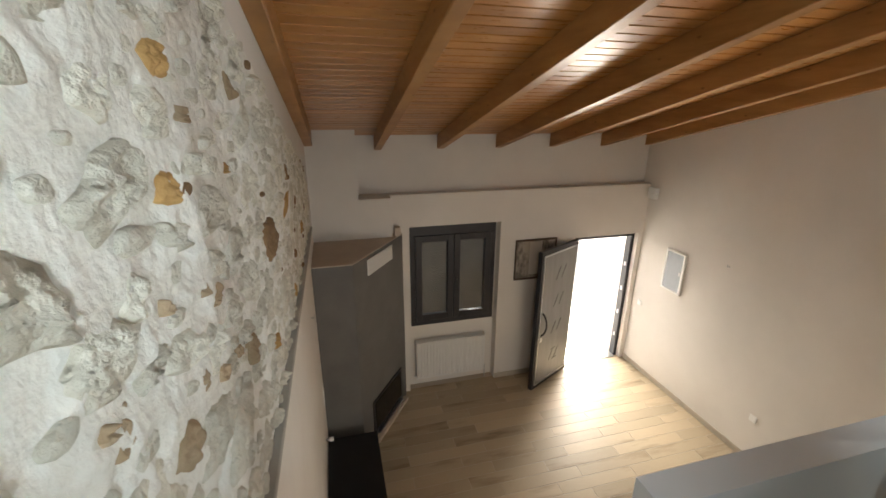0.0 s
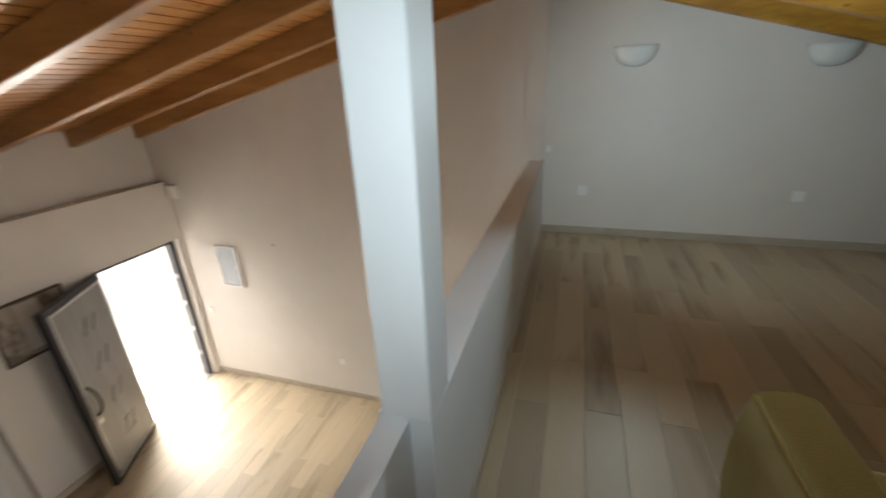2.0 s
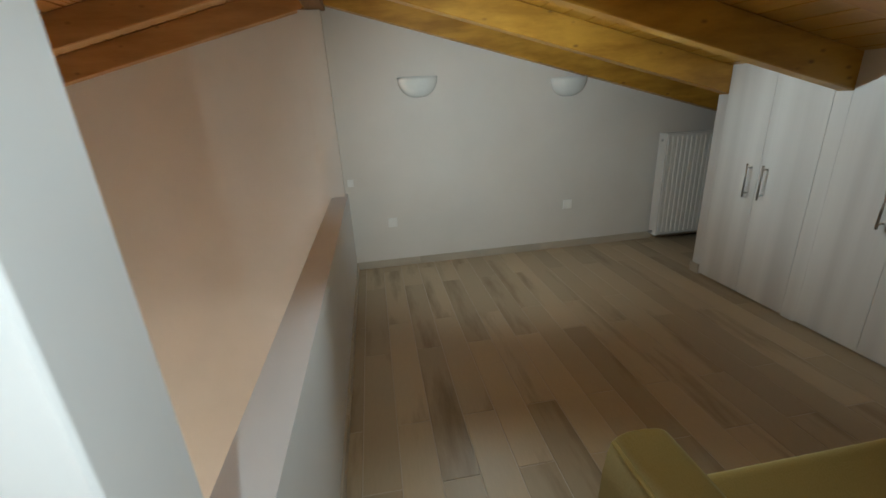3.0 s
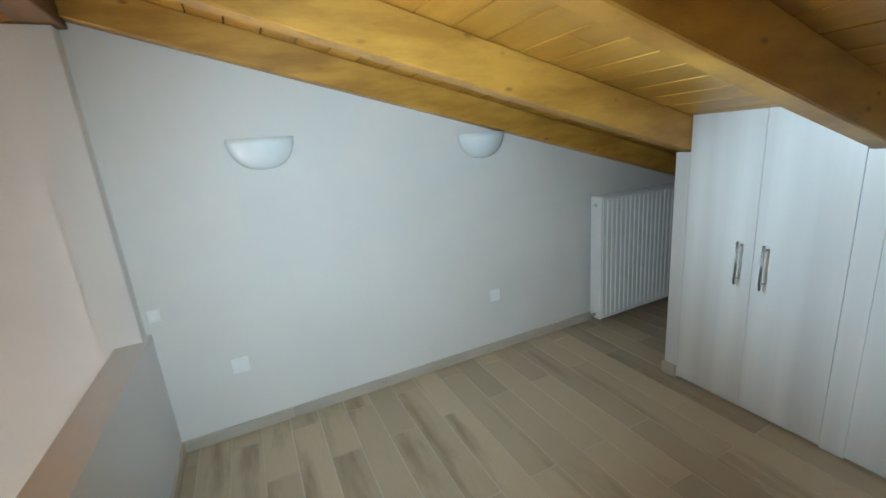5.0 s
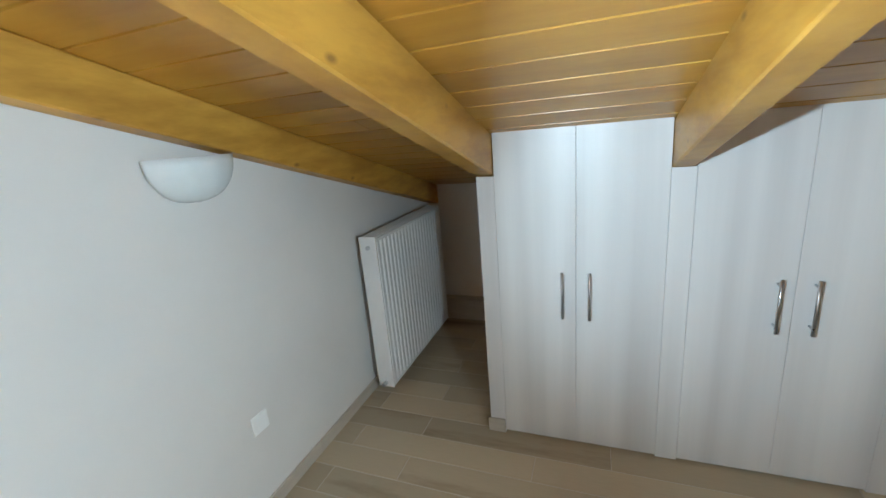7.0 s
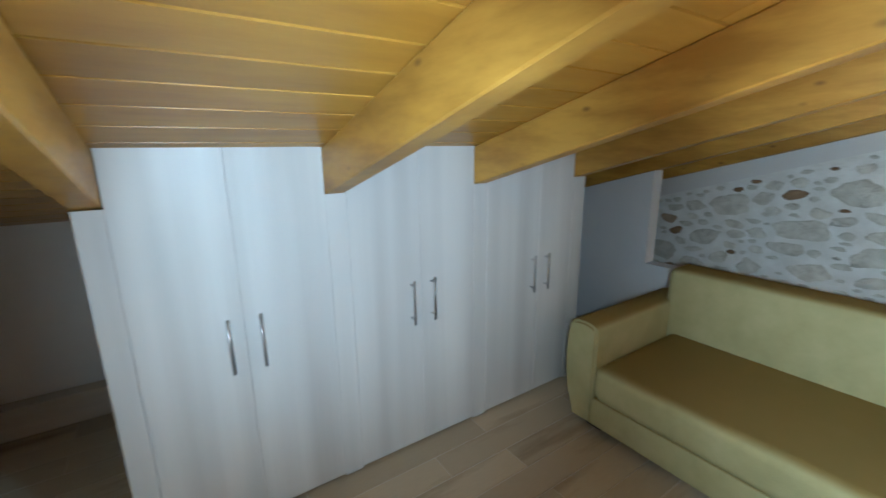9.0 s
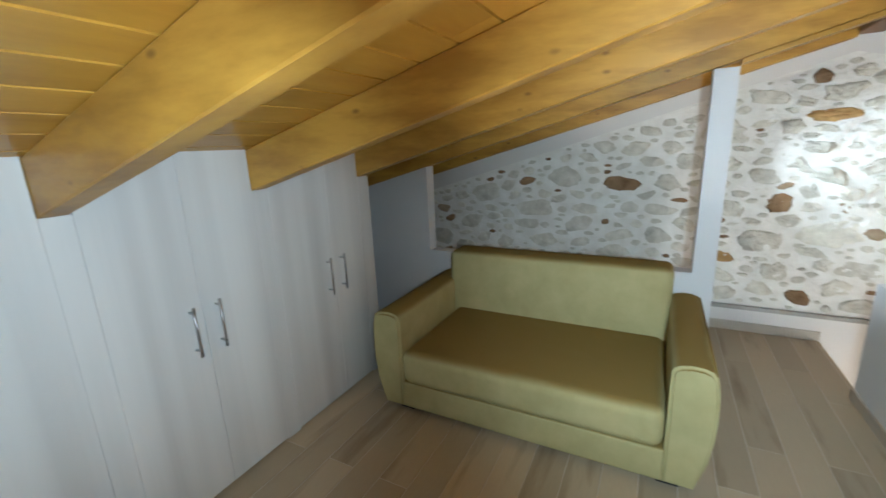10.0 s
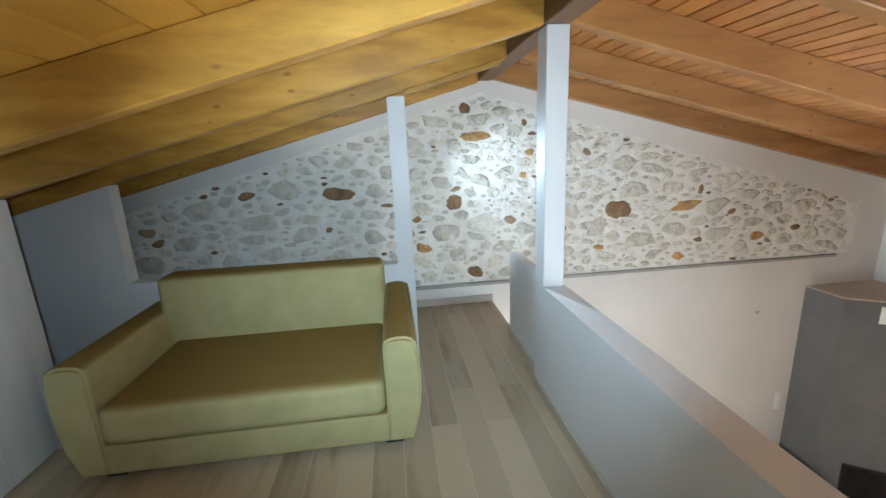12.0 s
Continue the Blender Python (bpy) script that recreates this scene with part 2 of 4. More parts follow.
# ---- mesh helpers ----
def box(bm, x0, x1, y0, y1, z0, z1, bevel=0.0, segs=1):
    m = Matrix.LocRotScale(((x0 + x1) / 2, (y0 + y1) / 2, (z0 + z1) / 2), None, (x1 - x0, y1 - y0, z1 - z0))
    made = bmesh.ops.create_cube(bm, size=1, matrix=m)
    if bevel:
        edges = list({e for v in made["verts"] for e in v.link_edges})
        bmesh.ops.bevel(bm, geom=edges, offset=bevel, segments=segs, affect="EDGES", profile=0.5)
    return bm


def boxed(*a, **k):
    return box(bmesh.new(), *a, **k)


def tube(bm, a, b, r, n=12):
    a, b = Vector(a), Vector(b)
    m = Matrix.Translation((a + b) / 2) @ (b - a).to_track_quat("Z", "Y").to_matrix().to_4x4()
    bmesh.ops.create_cone(bm, cap_ends=True, segments=n, radius1=r, radius2=r, depth=(b - a).length, matrix=m)
    return bm


def prism(bm, outline, axis, lo, hi):
    """A closed outline in the two other axes, carried from lo to hi along axis."""
    def at(p, v):
        p = list(p)
        p.insert("xyz".index(axis), v)
        return p
    low = [bm.verts.new(at(p, lo)) for p in outline]
    top = [bm.verts.new(at(p, hi)) for p in outline]
    n = len(outline)
    bm.faces.new(low)
    bm.faces.new(top[::-1])
    for i in range(n):
        bm.faces.new((low[i], top[i], top[(i + 1) % n], low[(i + 1) % n]))
    bmesh.ops.recalc_face_normals(bm, faces=bm.faces)
    return bm


def solid(name, bm, mat, smooth=False):
    me = bpy.data.meshes.new(name)
    bm.to_mesh(me)
    bm.free()
    me.materials.append(mat)
    if smooth:
        for p in me.polygons:
            p.use_smooth = True
    return new(name, me)


def structure(name, bm, mat, label, category=""):
    return tagged(solid(name, bm, mat), label, category, kind="structure")


def thing(name, where, label, category, group=""):
    ob = new(name)
    ob.location = where
    ob.empty_display_size = 0.1
    return tagged(ob, label, category, group)


def origin(ob):
    v = Vector(ob.location)
    return v + origin(ob.parent) if ob.parent else v


def part(name, bm, mat, parent, label="", smooth=False):
    """A mesh in the world's places, as a part of parent."""
    bmesh.ops.translate(bm, verts=bm.verts, vec=-origin(parent))
    ob = solid(name, bm, mat, smooth)
    ob.parent = parent
    return tagged(ob, label)


# ---- the plan ----
L = 4.585            # width between the gable walls
FLOOR = 2.48         # loft floor
TOP = 3.148          # top of the parapet
WARD = -2.65         # wardrobe fronts
SHIFT = 0.165        # beam depth over the living room, seen upright
LOW_SHIFT = 0.176    # the same over the loft


def beam_z(y):
    """Underside of the beams."""
    return 4.485 - 0.2535 * y if y > 0 else 4.485 + 0.272 * y


def roof_z(y):
    return beam_z(y) + (SHIFT if y > 0 else LOW_SHIFT)


# gable walls, from the ground to the roof
gable = [(EAVE - 0.3, 0), (4.85, 0), (4.85, roof_z(4.85) + 0.03), (0, roof_z(0) + 0.03), (EAVE - 0.3, roof_z(EAVE - 0.3) + 0.03)]
structure("wall_west", prism(bmesh.new(), gable, "x", -0.45, 0), PLASTER, "cream plastered gable wall around a bare stone field", "wall")
structure("wall_east", prism(bmesh.new(), gable, "x", L, L + 0.4), PLASTER, "plain beige plastered gable wall", "wall")
def pierced(xs, zs, hole, y0, y1):
    """A wall of cells between the cuts xs and zs, without the cell called hole, in one closed skin."""
    bm = bmesh.new()
    v = {(i, j, k): bm.verts.new((xs[i], y, zs[j])) for i in range(4) for j in range(4) for k, y in enumerate((y0, y1))}
    cells = {(i, j) for i in range(3) for j in range(3)} - {hole}
    for i, j in cells:
        for k in (0, 1):
            bm.faces.new((v[i, j, k], v[i + 1, j, k], v[i + 1, j + 1, k], v[i, j + 1, k]))
        for di, dj, p, q in ((-1, 0, (i, j), (i, j + 1)), (1, 0, (i + 1, j), (i + 1, j + 1)), (0, -1, (i, j), (i + 1, j)), (0, 1, (i, j + 1), (i + 1, j + 1))):
            if (i + di, j + dj) not in cells:
                bm.faces.new((v[*p, 0], v[*q, 0], v[*q, 1], v[*p, 1]))
    bmesh.ops.recalc_face_normals(bm, faces=bm.faces)
    return bm


# opening cut for the added, unseen window that holds the fill lamp
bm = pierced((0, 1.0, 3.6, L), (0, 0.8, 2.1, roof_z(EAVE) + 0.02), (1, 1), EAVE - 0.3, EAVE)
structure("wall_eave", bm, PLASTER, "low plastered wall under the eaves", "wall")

# front wall: thick below a ledge, thinner above, with a niche for the window
bm = bmesh.new()
for a in ((0, 1.10, 4.42, 4.85, 0, 2.81), (1.10, 2.35, 4.42, 4.85, 2.40, 2.81), (1.10, 2.35, 4.56, 4.85, 0, 0.95),
          (1.10, 1.155, 4.56, 4.85, 0.95, 2.40), (2.335, 2.35, 4.56, 4.85, 0.95, 2.40), (1.155, 2.335, 4.56, 4.85, 2.365, 2.40),
          (2.35, 3.475, 4.42, 4.85, 0, 2.81), (3.475, 4.512, 4.42, 4.85, 2.09, 2.81), (4.512, L, 4.42, 4.85, 0, 2.81),
          (0, L, 4.565, 4.85, 2.81, roof_z(4.565) + 0.02)):
    box(bm, *a)
structure("wall_front", bm, PLASTER, "beige plastered front wall with a ledge, window niche and doorway", "wall")
bm = bmesh.new()
box(bm, 0, 0.53, 4.25, 4.565, 2.81, roof_z(4.25))
box(bm, 0, 0.90, 4.25, 4.42, 0, 2.81)
structure("chimney_breast", bm, PLASTER, "beige plastered chimney breast in the corner", "wall")

# ground floor base, loft slab
structure("floor_base", boxed(0, L, EAVE, 4.85, -0.2, -0.0016), GROUT, "pale grout bed of the ground floor", "floor")
bm = bmesh.new()
box(bm, 0.85, L, EAVE, 0.03, 2.2, FLOOR - 0.0016)
# landing, extended over the unseen stairwell to block light from below
box(bm, 0, 0.85, EAVE, 0.03, 2.2, FLOOR - 0.0016)
structure("loft_slab", bm, GROUT, "loft floor slab with pale grout joints", "floor")

# parapet along the loft edge, with the post that carries the ridge
bm = bmesh.new()
box(bm, 0.77, 1.47, -0.02, 0.045, 2.2, TOP)
box(bm, 1.47, L, -0.07, 0.055, 2.2, TOP)
structure("parapet", bm, LOFTWHITE, "low white plastered parapet along the loft edge", "parapet")
structure("ridge_post", boxed(1.47, 1.598, -0.07, 0.046, TOP, 4.464, 0.004), LOFTWHITE, "square white post standing on the parapet", "post")
structure("pilaster", boxed(4.50, L, -0.05, 0.10, TOP, 4.46), PLASTER, "white pilaster where the parapet meets the gable", "pilaster")
# low wall behind the sofa, its corner pier and slim post, guarding the stair opening
structure("stair_guard", boxed(0.85, 0.95, -2.54, -0.85, 2.2, 3.168), LOFTWHITE, "low white guard wall behind the sofa", "low wall")
bm = prism(bmesh.new(), [(EAVE, 2.2), (-2.54, 2.2), (-2.54, beam_z(-2.54) - 0.014), (EAVE, beam_z(EAVE) - 0.014)], "x", 0.85, 0.95)
structure("corner_pier", bm, LOFTWHITE, "white wall pier between wardrobe and stone wall", "wall")
structure("slim_post", boxed(0.85, 0.95, -0.85, -0.74, 2.2, beam_z(-0.85) - 0.014), LOFTWHITE, "slim white post beside the sofa", "post")

# ---- roof: beams, ridge, boards ----
def slope_prism(y0, y1, up0, up1, x0, x1):
    return prism(bmesh.new(), [(y0, beam_z(y0) + up0), (y1, beam_z(y1) + up0), (y1, beam_z(y1) + up1), (y0, beam_z(y0) + up1)], "x", x0, x1)


def soften(bm, r=0.005):
    bmesh.ops.bevel(bm, geom=[e for e in bm.edges], offset=r, segments=1, affect="EDGES")
    return bm


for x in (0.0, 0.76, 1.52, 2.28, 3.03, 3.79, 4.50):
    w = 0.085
    b = solid("ceiling_beam", soften(slope_prism(0.05, 4.565, 0, SHIFT, x, x + w)), RAFTER_DAYLIT)
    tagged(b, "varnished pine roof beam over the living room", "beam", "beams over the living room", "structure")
# each beam's height is nudged to fit the camera's view
for x, fit_dz in ((0.0, -0.018), (0.862, -0.012), (1.51, 0.0), (2.24, 0.0), (2.97, 0.0), (3.725, 0.006), (4.50, 0.028)):
    b = solid("ceiling_beam", soften(slope_prism(EAVE, -0.08, fit_dz, LOW_SHIFT, x, x + 0.08)), RAFTER)
    tagged(b, "varnished pine roof beam low over the loft", "beam", "beams over the loft", "structure")
structure("ridge_beam", soften(boxed(0, L, -0.08, 0.05, 4.465, 4.68)), RAFTER_DARK, "dark wooden ridge beam", "beam")
# thin sheet that makes the beam's living room face lighter than the rest
structure("ridge_strip", boxed(0, L, 0.052, 0.058, 4.475, 4.65), RAFTER, "thin lighter sheet over the ridge beam's living room face", "trim")
bm = slope_prism(-0.735, -0.12, -0.034, -0.0125, 0.86, 0.95)
structure("pine_batten", bm, RAFTER, "thin pine batten under the beam beside the ridge", "trim")

for side in (1, -1):
    bm = bmesh.new()
    y = 0.055 if side > 0 else -0.085
    STEP = 0.098 if side > 0 else 0.14
    end = 4.57 if side > 0 else EAVE
    while (end - y) * side > 0.02:
        a, b2 = y, y + side * (STEP - (0.014 if side > 0 else 0.009))
        cuts = [0.0] + sorted(random.uniform(0.4, L - 0.4) for _ in range(random.choice((0, 1, 1)))) + [L]
        for c0, c1 in zip(cuts, cuts[1:]):
            prism(bm, [(a, roof_z(a)), (b2, roof_z(b2)), (b2, roof_z(b2) + 0.015), (a, roof_z(a) + 0.015)], "x", c0 + 0.001, c1 - 0.001)
        y += side * STEP
    if side > 0:
        structure("ceiling", bm, BOARDS_DAYLIT, "varnished tongue and groove pine board ceiling, tinted redder for daylight", "ceiling")
    else:
        structure("ceiling", bm, BOARDS, "varnished tongue and groove pine board ceiling, tinted yellower for torchlight", "ceiling")
bm = bmesh.new()
prism(bm, [(0, roof_z(0) + 0.0145), (4.9, roof_z(4.9) + 0.0145), (4.9, roof_z(4.9) + 0.2), (0, roof_z(0) + 0.2),
           (EAVE - 0.4, roof_z(EAVE - 0.4) + 0.2), (EAVE - 0.4, roof_z(EAVE - 0.4) + 0.0145)], "x", -0.5, L + 0.5)
structure("roof", bm, BACKING, "solid roof above the board ceiling", "roof")


# ---- stone field in the west gable ----
BOTTOM = 2.685


def stone_top(y):
    return 4.375 - 0.292 * abs(y + 0.05)


bm = bmesh.new()
ys = [*np.linspace(-3.35, -0.4, 150)[:-1], *np.linspace(-0.4, 1.7, 300)[:-1], *np.linspace(1.7, 3.9, 115)]
rows = 190
grid = []
for y in ys:
    col = []
    for j in range(rows + 1):
        top = max(stone_top(y), BOTTOM + 0.02)
        z = BOTTOM + (top - BOTTOM) * j / rows
        edge = max(0.0, min(1.0, 9 * min(j, rows - j) / rows, (y + 3.35) * 8, (3.9 - y) * 6))
        close = max(0.3, min(1.0, (y + 0.7) * 3, (1.9 - y) * 2))
        crag = noise.ridged_multi_fractal((y * 7, z * 7, 2), 0.9, 2.1, 5, 1.0, 2.0)
        patch = max(0.0, min(1.0, 2.2 * noise.noise((y * 4.5, z * 4.5, 8)) + 0.45))
        h = 0.003 + edge * (0.009 + 0.008 * close * noise.noise((y * 4, z * 4, 0)) + 0.008 * close * noise.noise((y * 13, z * 13, 3))
                            + 0.016 * close * patch * (crag - 1.0) + 0.003 * close * noise.noise((y * 60, z * 60, 9)))
        col.append(bm.verts.new((max(h, 0.002), y, z)))
    grid.append(col)
for a, b2 in zip(grid, grid[1:]):
    for j in range(rows):
        bm.faces.new((a[j], b2[j], b2[j + 1], a[j + 1]))
field = structure("stone_field", bm, MORTAR, "rubble stone field with wide white pointing", "stone wall")
for p in field.data.polygons:
    p.use_smooth = True
structure("stone_field_ledge", boxed(0.002, 0.035, -3.35, 3.7, BOTTOM - 0.03, BOTTOM - 0.001, 0.004), LEDGE, "thin grey edge under the stone field", "trim")


def stone_mesh(rx, rz, seed, square, fine=False):
    """An angular, flat-faced rubble stone, proud of the pointing."""
    rnd = random.Random(seed)
    corners = rnd.choice((5, 6, 6, 7, 8))
    turns = sorted((k + rnd.uniform(-0.38, 0.38)) / corners * 2 * math.pi for k in range(corners))
    pts = []
    for a in turns:
        c, s = math.cos(a), math.sin(a)
        k = (abs(c) ** square + abs(s) ** square) ** (-1 / square) * rnd.uniform(0.74, 1.14)
        pts.append((k * c * rx, k * s * rz))
    n, outline = (34 if fine else 22), []
    for i in range(n):
        f = i / n * corners
        a, b3 = pts[int(f) % corners], pts[(int(f) + 1) % corners]
        t = f - int(f)
        t = t * t * (3 - 2 * t) * 0.4 + t * 0.6
        outline.append((a[0] + (b3[0] - a[0]) * t, a[1] + (b3[1] - a[1]) * t))
    for _ in range(0 if fine else 1):
        outline = [tuple(0.5 * outline[i][q] + 0.25 * (outline[i - 1][q] + outline[(i + 1) % n][q]) for q in (0, 1)) for i in range(n)]
    outline = [(u * j, v * j) for (u, v), j in ((p, rnd.uniform(0.95, 1.05) + (0.16 if rx > 0.07 else 0.05) * noise.noise((p[0] * 26 + seed, p[1] * 26, 1))) for p in outline)]
    verts, faces = [], []
    lift = rnd.uniform(0.008, 0.022) if fine else rnd.uniform(0.004, 0.010)
    steps = ((1.0, -0.012), (0.93, 0.55), (0.72, 0.9), (0.38, 1.0))
    if fine:
        steps = ((1.0, -0.012), (0.97, 0.4), (0.9, 0.7), (0.8, 0.85), (0.68, 0.95), (0.55, 1.0), (0.4, 1.0), (0.22, 1.0))
    for r, h in steps:
        for u, v in outline:
            q = noise.noise((u * 16 + seed, v * 16, r * 3))
            q2 = abs(noise.noise((u * r * 45 + seed, v * r * 45, 2))) + 0.5 * noise.noise((u * r * 20, v * r * 20, seed))
            verts.append((h if h < 0 else lift * h + (0.012 if fine else 0.006) * q * (1.2 - r * 0.5) + (0.019 * q2 * min(1, h) if fine else 0.0) + (0.009 if fine else 0.014), u * r, v * r))
    verts.append((lift + (0.011 if fine else 0.014), 0, 0))
    for k in range(len(steps) - 1):
        for i in range(n):
            j = (i + 1) % n
            faces.append((k * n + i, k * n + j, (k + 1) * n + j, (k + 1) * n + i))
    for i in range(n):
        last = (len(steps) - 1) * n
        faces.append((last + i, last + (i + 1) % n, last + n))
    me = bpy.data.meshes.new("stone")
    me.from_pydata(verts, [], faces)
    for p in me.polygons:
        p.use_smooth = True
    return me


# the coloured stones: middle y, z, width, height, o ochre or b brown, g large grey
MARKED = [(-0.19, 4.25, 0.13, 0.10, "b"), (-0.12, 4.01, 0.31, 0.09, "o"), (-0.31, 3.45, 0.17, 0.15, "b"), (1.25, 3.29, 0.30, 0.18, "b"),
          (1.95, 3.29, 0.35, 0.14, "o"), (2.75, 2.94, 0.18, 0.10, "o"), (-0.6, 3.05, 0.18, 0.10, "o"), (-0.14, 2.79, 0.18, 0.13, "b"),
          (-1.31, 3.57, 0.34, 0.17, "b"), (-2.08, 3.6, 0.17, 0.09, "b"), (-2.83, 3.24, 0.13, 0.08, "b"), 
          (0.38, 3.86, 0.10, 0.065, "o"), (0.20, 3.26, 0.14, 0.10, "t"), (1.91, 2.79, 0.19, 0.12, "o"), (-1.42, 3.27, 0.07, 0.06, "b"),
          (0.33, 4.11, 0.05, 0.07, "b"), (2.09, 3.44, 0.06, 0.10, "b"), (3.17, 3.0, 0.13, 0.09, "b"), (-0.65, 3.31, 0.10, 0.06, "b")]
NEAR = [(0.48, 3.77, 0.09, 0.035, "t"), (0.32, 3.66, 0.07, 0.065, "o"), (0.72, 3.64, 0.08, 0.05, "o"), (0.92, 3.84, 0.09, 0.07, "t"),
        (0.38, 3.46, 0.08, 0.045, "t"), (0.47, 3.40, 0.08, 0.035, "t"), (0.22, 3.50, 0.035, 0.03, "t"), (0.04, 3.42, 0.045, 0.085, "t"),
        (0.01, 3.45, 0.03, 0.025, "t"), (0.70, 3.14, 0.10, 0.08, "t"), (0.32, 3.30, 0.05, 0.05, "t"), (0.43, 3.24, 0.045, 0.03, "t"),
        (0.58, 3.20, 0.045, 0.03, "t"), (1.07, 2.94, 0.12, 0.06, "o"), (0.14, 3.56, 0.06, 0.08, "g"), (-2.0, 3.37, 0.35, 0.15, "g")]
placed = []


def stone(y, z, w, h, kind, seed):
    me = stone_mesh(w / 2, h / 2, seed, random.Random(seed).uniform(2.0, 3.2), fine=-0.35 < y < 1.7)
    me.materials.append({"o": STONE_OCHRE, "b": STONE_BROWN, "t": STONE_TAN, "g": STONE_PALE}[kind])
    ob = new("stone", me)
    ob.location = (-0.002, y, z)
    ob.rotation_euler = (random.Random(seed + 1).uniform(-0.35, 0.35) if w < 0.3 else random.Random(seed).uniform(-0.1, 0.1), 0, 0)
    ob.parent = field
    placed.append((y, z, w / 2, h / 2))


for i, s in enumerate(MARKED + NEAR):
    stone(*s, seed=100 + i)
rnd = random.Random(5)
crumbs, spots = [], []
for size, tries in ((1.0, 700), (0.72, 2200), (0.5, 5000), (0.34, 7000), (0.22, 9000)):
    for i in range(tries):
        if len(placed) >= 950:
            break
        w = size * rnd.uniform(0.20, 0.38)
        h = w * rnd.uniform(0.36, 0.72)
        y = rnd.uniform(-3.2, 3.72)
        z = rnd.uniform(BOTTOM + h / 2 + 0.01, 4.4)
        if z + h / 2 > min(stone_top(y - w / 2), stone_top(y + w / 2)) - 0.01:
            continue
        if any(((y - a) / (0.94 * (w / 2 + c) + 0.004)) ** 2 + ((z - b2) / (0.94 * (h / 2 + d) + 0.004)) ** 2 < 1.0 for a, b2, c, d in placed):
            continue
        if len(placed) < 300:
            stone(y, z, w, h, rnd.choices("got", (94, 2, 4))[0] if size < 0.6 and not -0.15 < y < 0.95 else "g", seed=1000 + len(placed))
        else:
            placed.append((y, z, w / 2, h / 2))
            spots.append((y, z, w, h, len(placed)))
for colour, pick in ((STONE_PALE, 0), (STONE_BROWN, 1)):
    verts, faces = [], []
    for k, (y, z, w, h, seed) in enumerate(spots):
        if (k % 14 == 4) != bool(pick):
            continue
        me = stone_mesh(w / 2, h / 2, 3000 + seed, 2.4)
        at = len(verts)
        verts += [(v.co.x, v.co.y + y, v.co.z + z) for v in me.vertices]
        faces += [tuple(at + q for q in p.vertices) for p in me.polygons]
        bpy.data.meshes.remove(me)
    me = bpy.data.meshes.new("small_stones")
    me.from_pydata(verts, [], faces)
    me.materials.append(colour)
    for p in me.polygons:
        p.use_smooth = True
    ob = new("small_stones", me)
    ob.parent = field
    tagged(ob, "small chips of stone set in the pointing", kind="stuff")

# ---- skirting ----
def skirting(name, x0, x1, y0, y1, z0, z1):
    """A row of tiles 0.6 m long, each a piece of its own, on a thin bed."""
    e = 0.003
    bed = structure(name, boxed(x0 + e, x1 - e, y0 + e, y1 - e, z0 + 0.001, z1 - e), GROUT, "beige wood-look tile skirting", "skirting")
    along = 0 if x1 - x0 > y1 - y0 else 1
    lo, hi = (x0, x1) if along == 0 else (y0, y1)
    n = max(1, round((hi - lo) / 0.6))
    for i in range(n):
        c0, c1 = lo + (hi - lo) * i / n + 0.0012, lo + (hi - lo) * (i + 1) / n - 0.0012
        bm = boxed(c0, c1, y0, y1, z0, z1, bevel=0.002) if along == 0 else boxed(x0, x1, c0, c1, z0, z1, bevel=0.002)
        ob = solid("tile", bm, SKIRT)
        ob.parent = bed


skirting("skirting_loft_east", L - 0.012, L, EAVE, -0.055, FLOOR, FLOOR + 0.065)
skirting("skirting_loft_eave", 3.80, L - 0.012, EAVE, EAVE + 0.10, FLOOR, FLOOR + 0.17)
skirting("skirting_parapet", 1.46, L - 0.012, -0.082, -0.0705, FLOOR, FLOOR + 0.065)
skirting("skirting_parapet_end", 0.77, 1.458, -0.032, -0.0205, FLOOR, FLOOR + 0.065)
skirting("skirting_landing", 0.0, 0.012, -0.74, 0.03, FLOOR, FLOOR + 0.07)
skirting("skirting_living_east", L - 0.012, L, 0.0, 4.42, 0, 0.075)
skirting("skirting_living_front", 2.36, 3.46, 4.408, 4.42, 0, 0.075)
skirting("skirting_wardrobe", 3.724, 3.812, WARD + 0.0015, WARD + 0.012, FLOOR, FLOOR + 0.075)


# ---- wardrobe: three units fitted under the beams ----
def handle(parent, x, y, z0, z1):
    bm = tube(bmesh.new(), (x, y + 0.034, z0), (x, y + 0.034, z1), 0.0062, 12)
    for z in (z0 + 0.025, z1 - 0.025):
        tube(bm, (x, y, z), (x, y + 0.034, z), 0.0045, 8)
    part("handle", bm, STEEL, parent, "brushed steel bar handle", smooth=True)


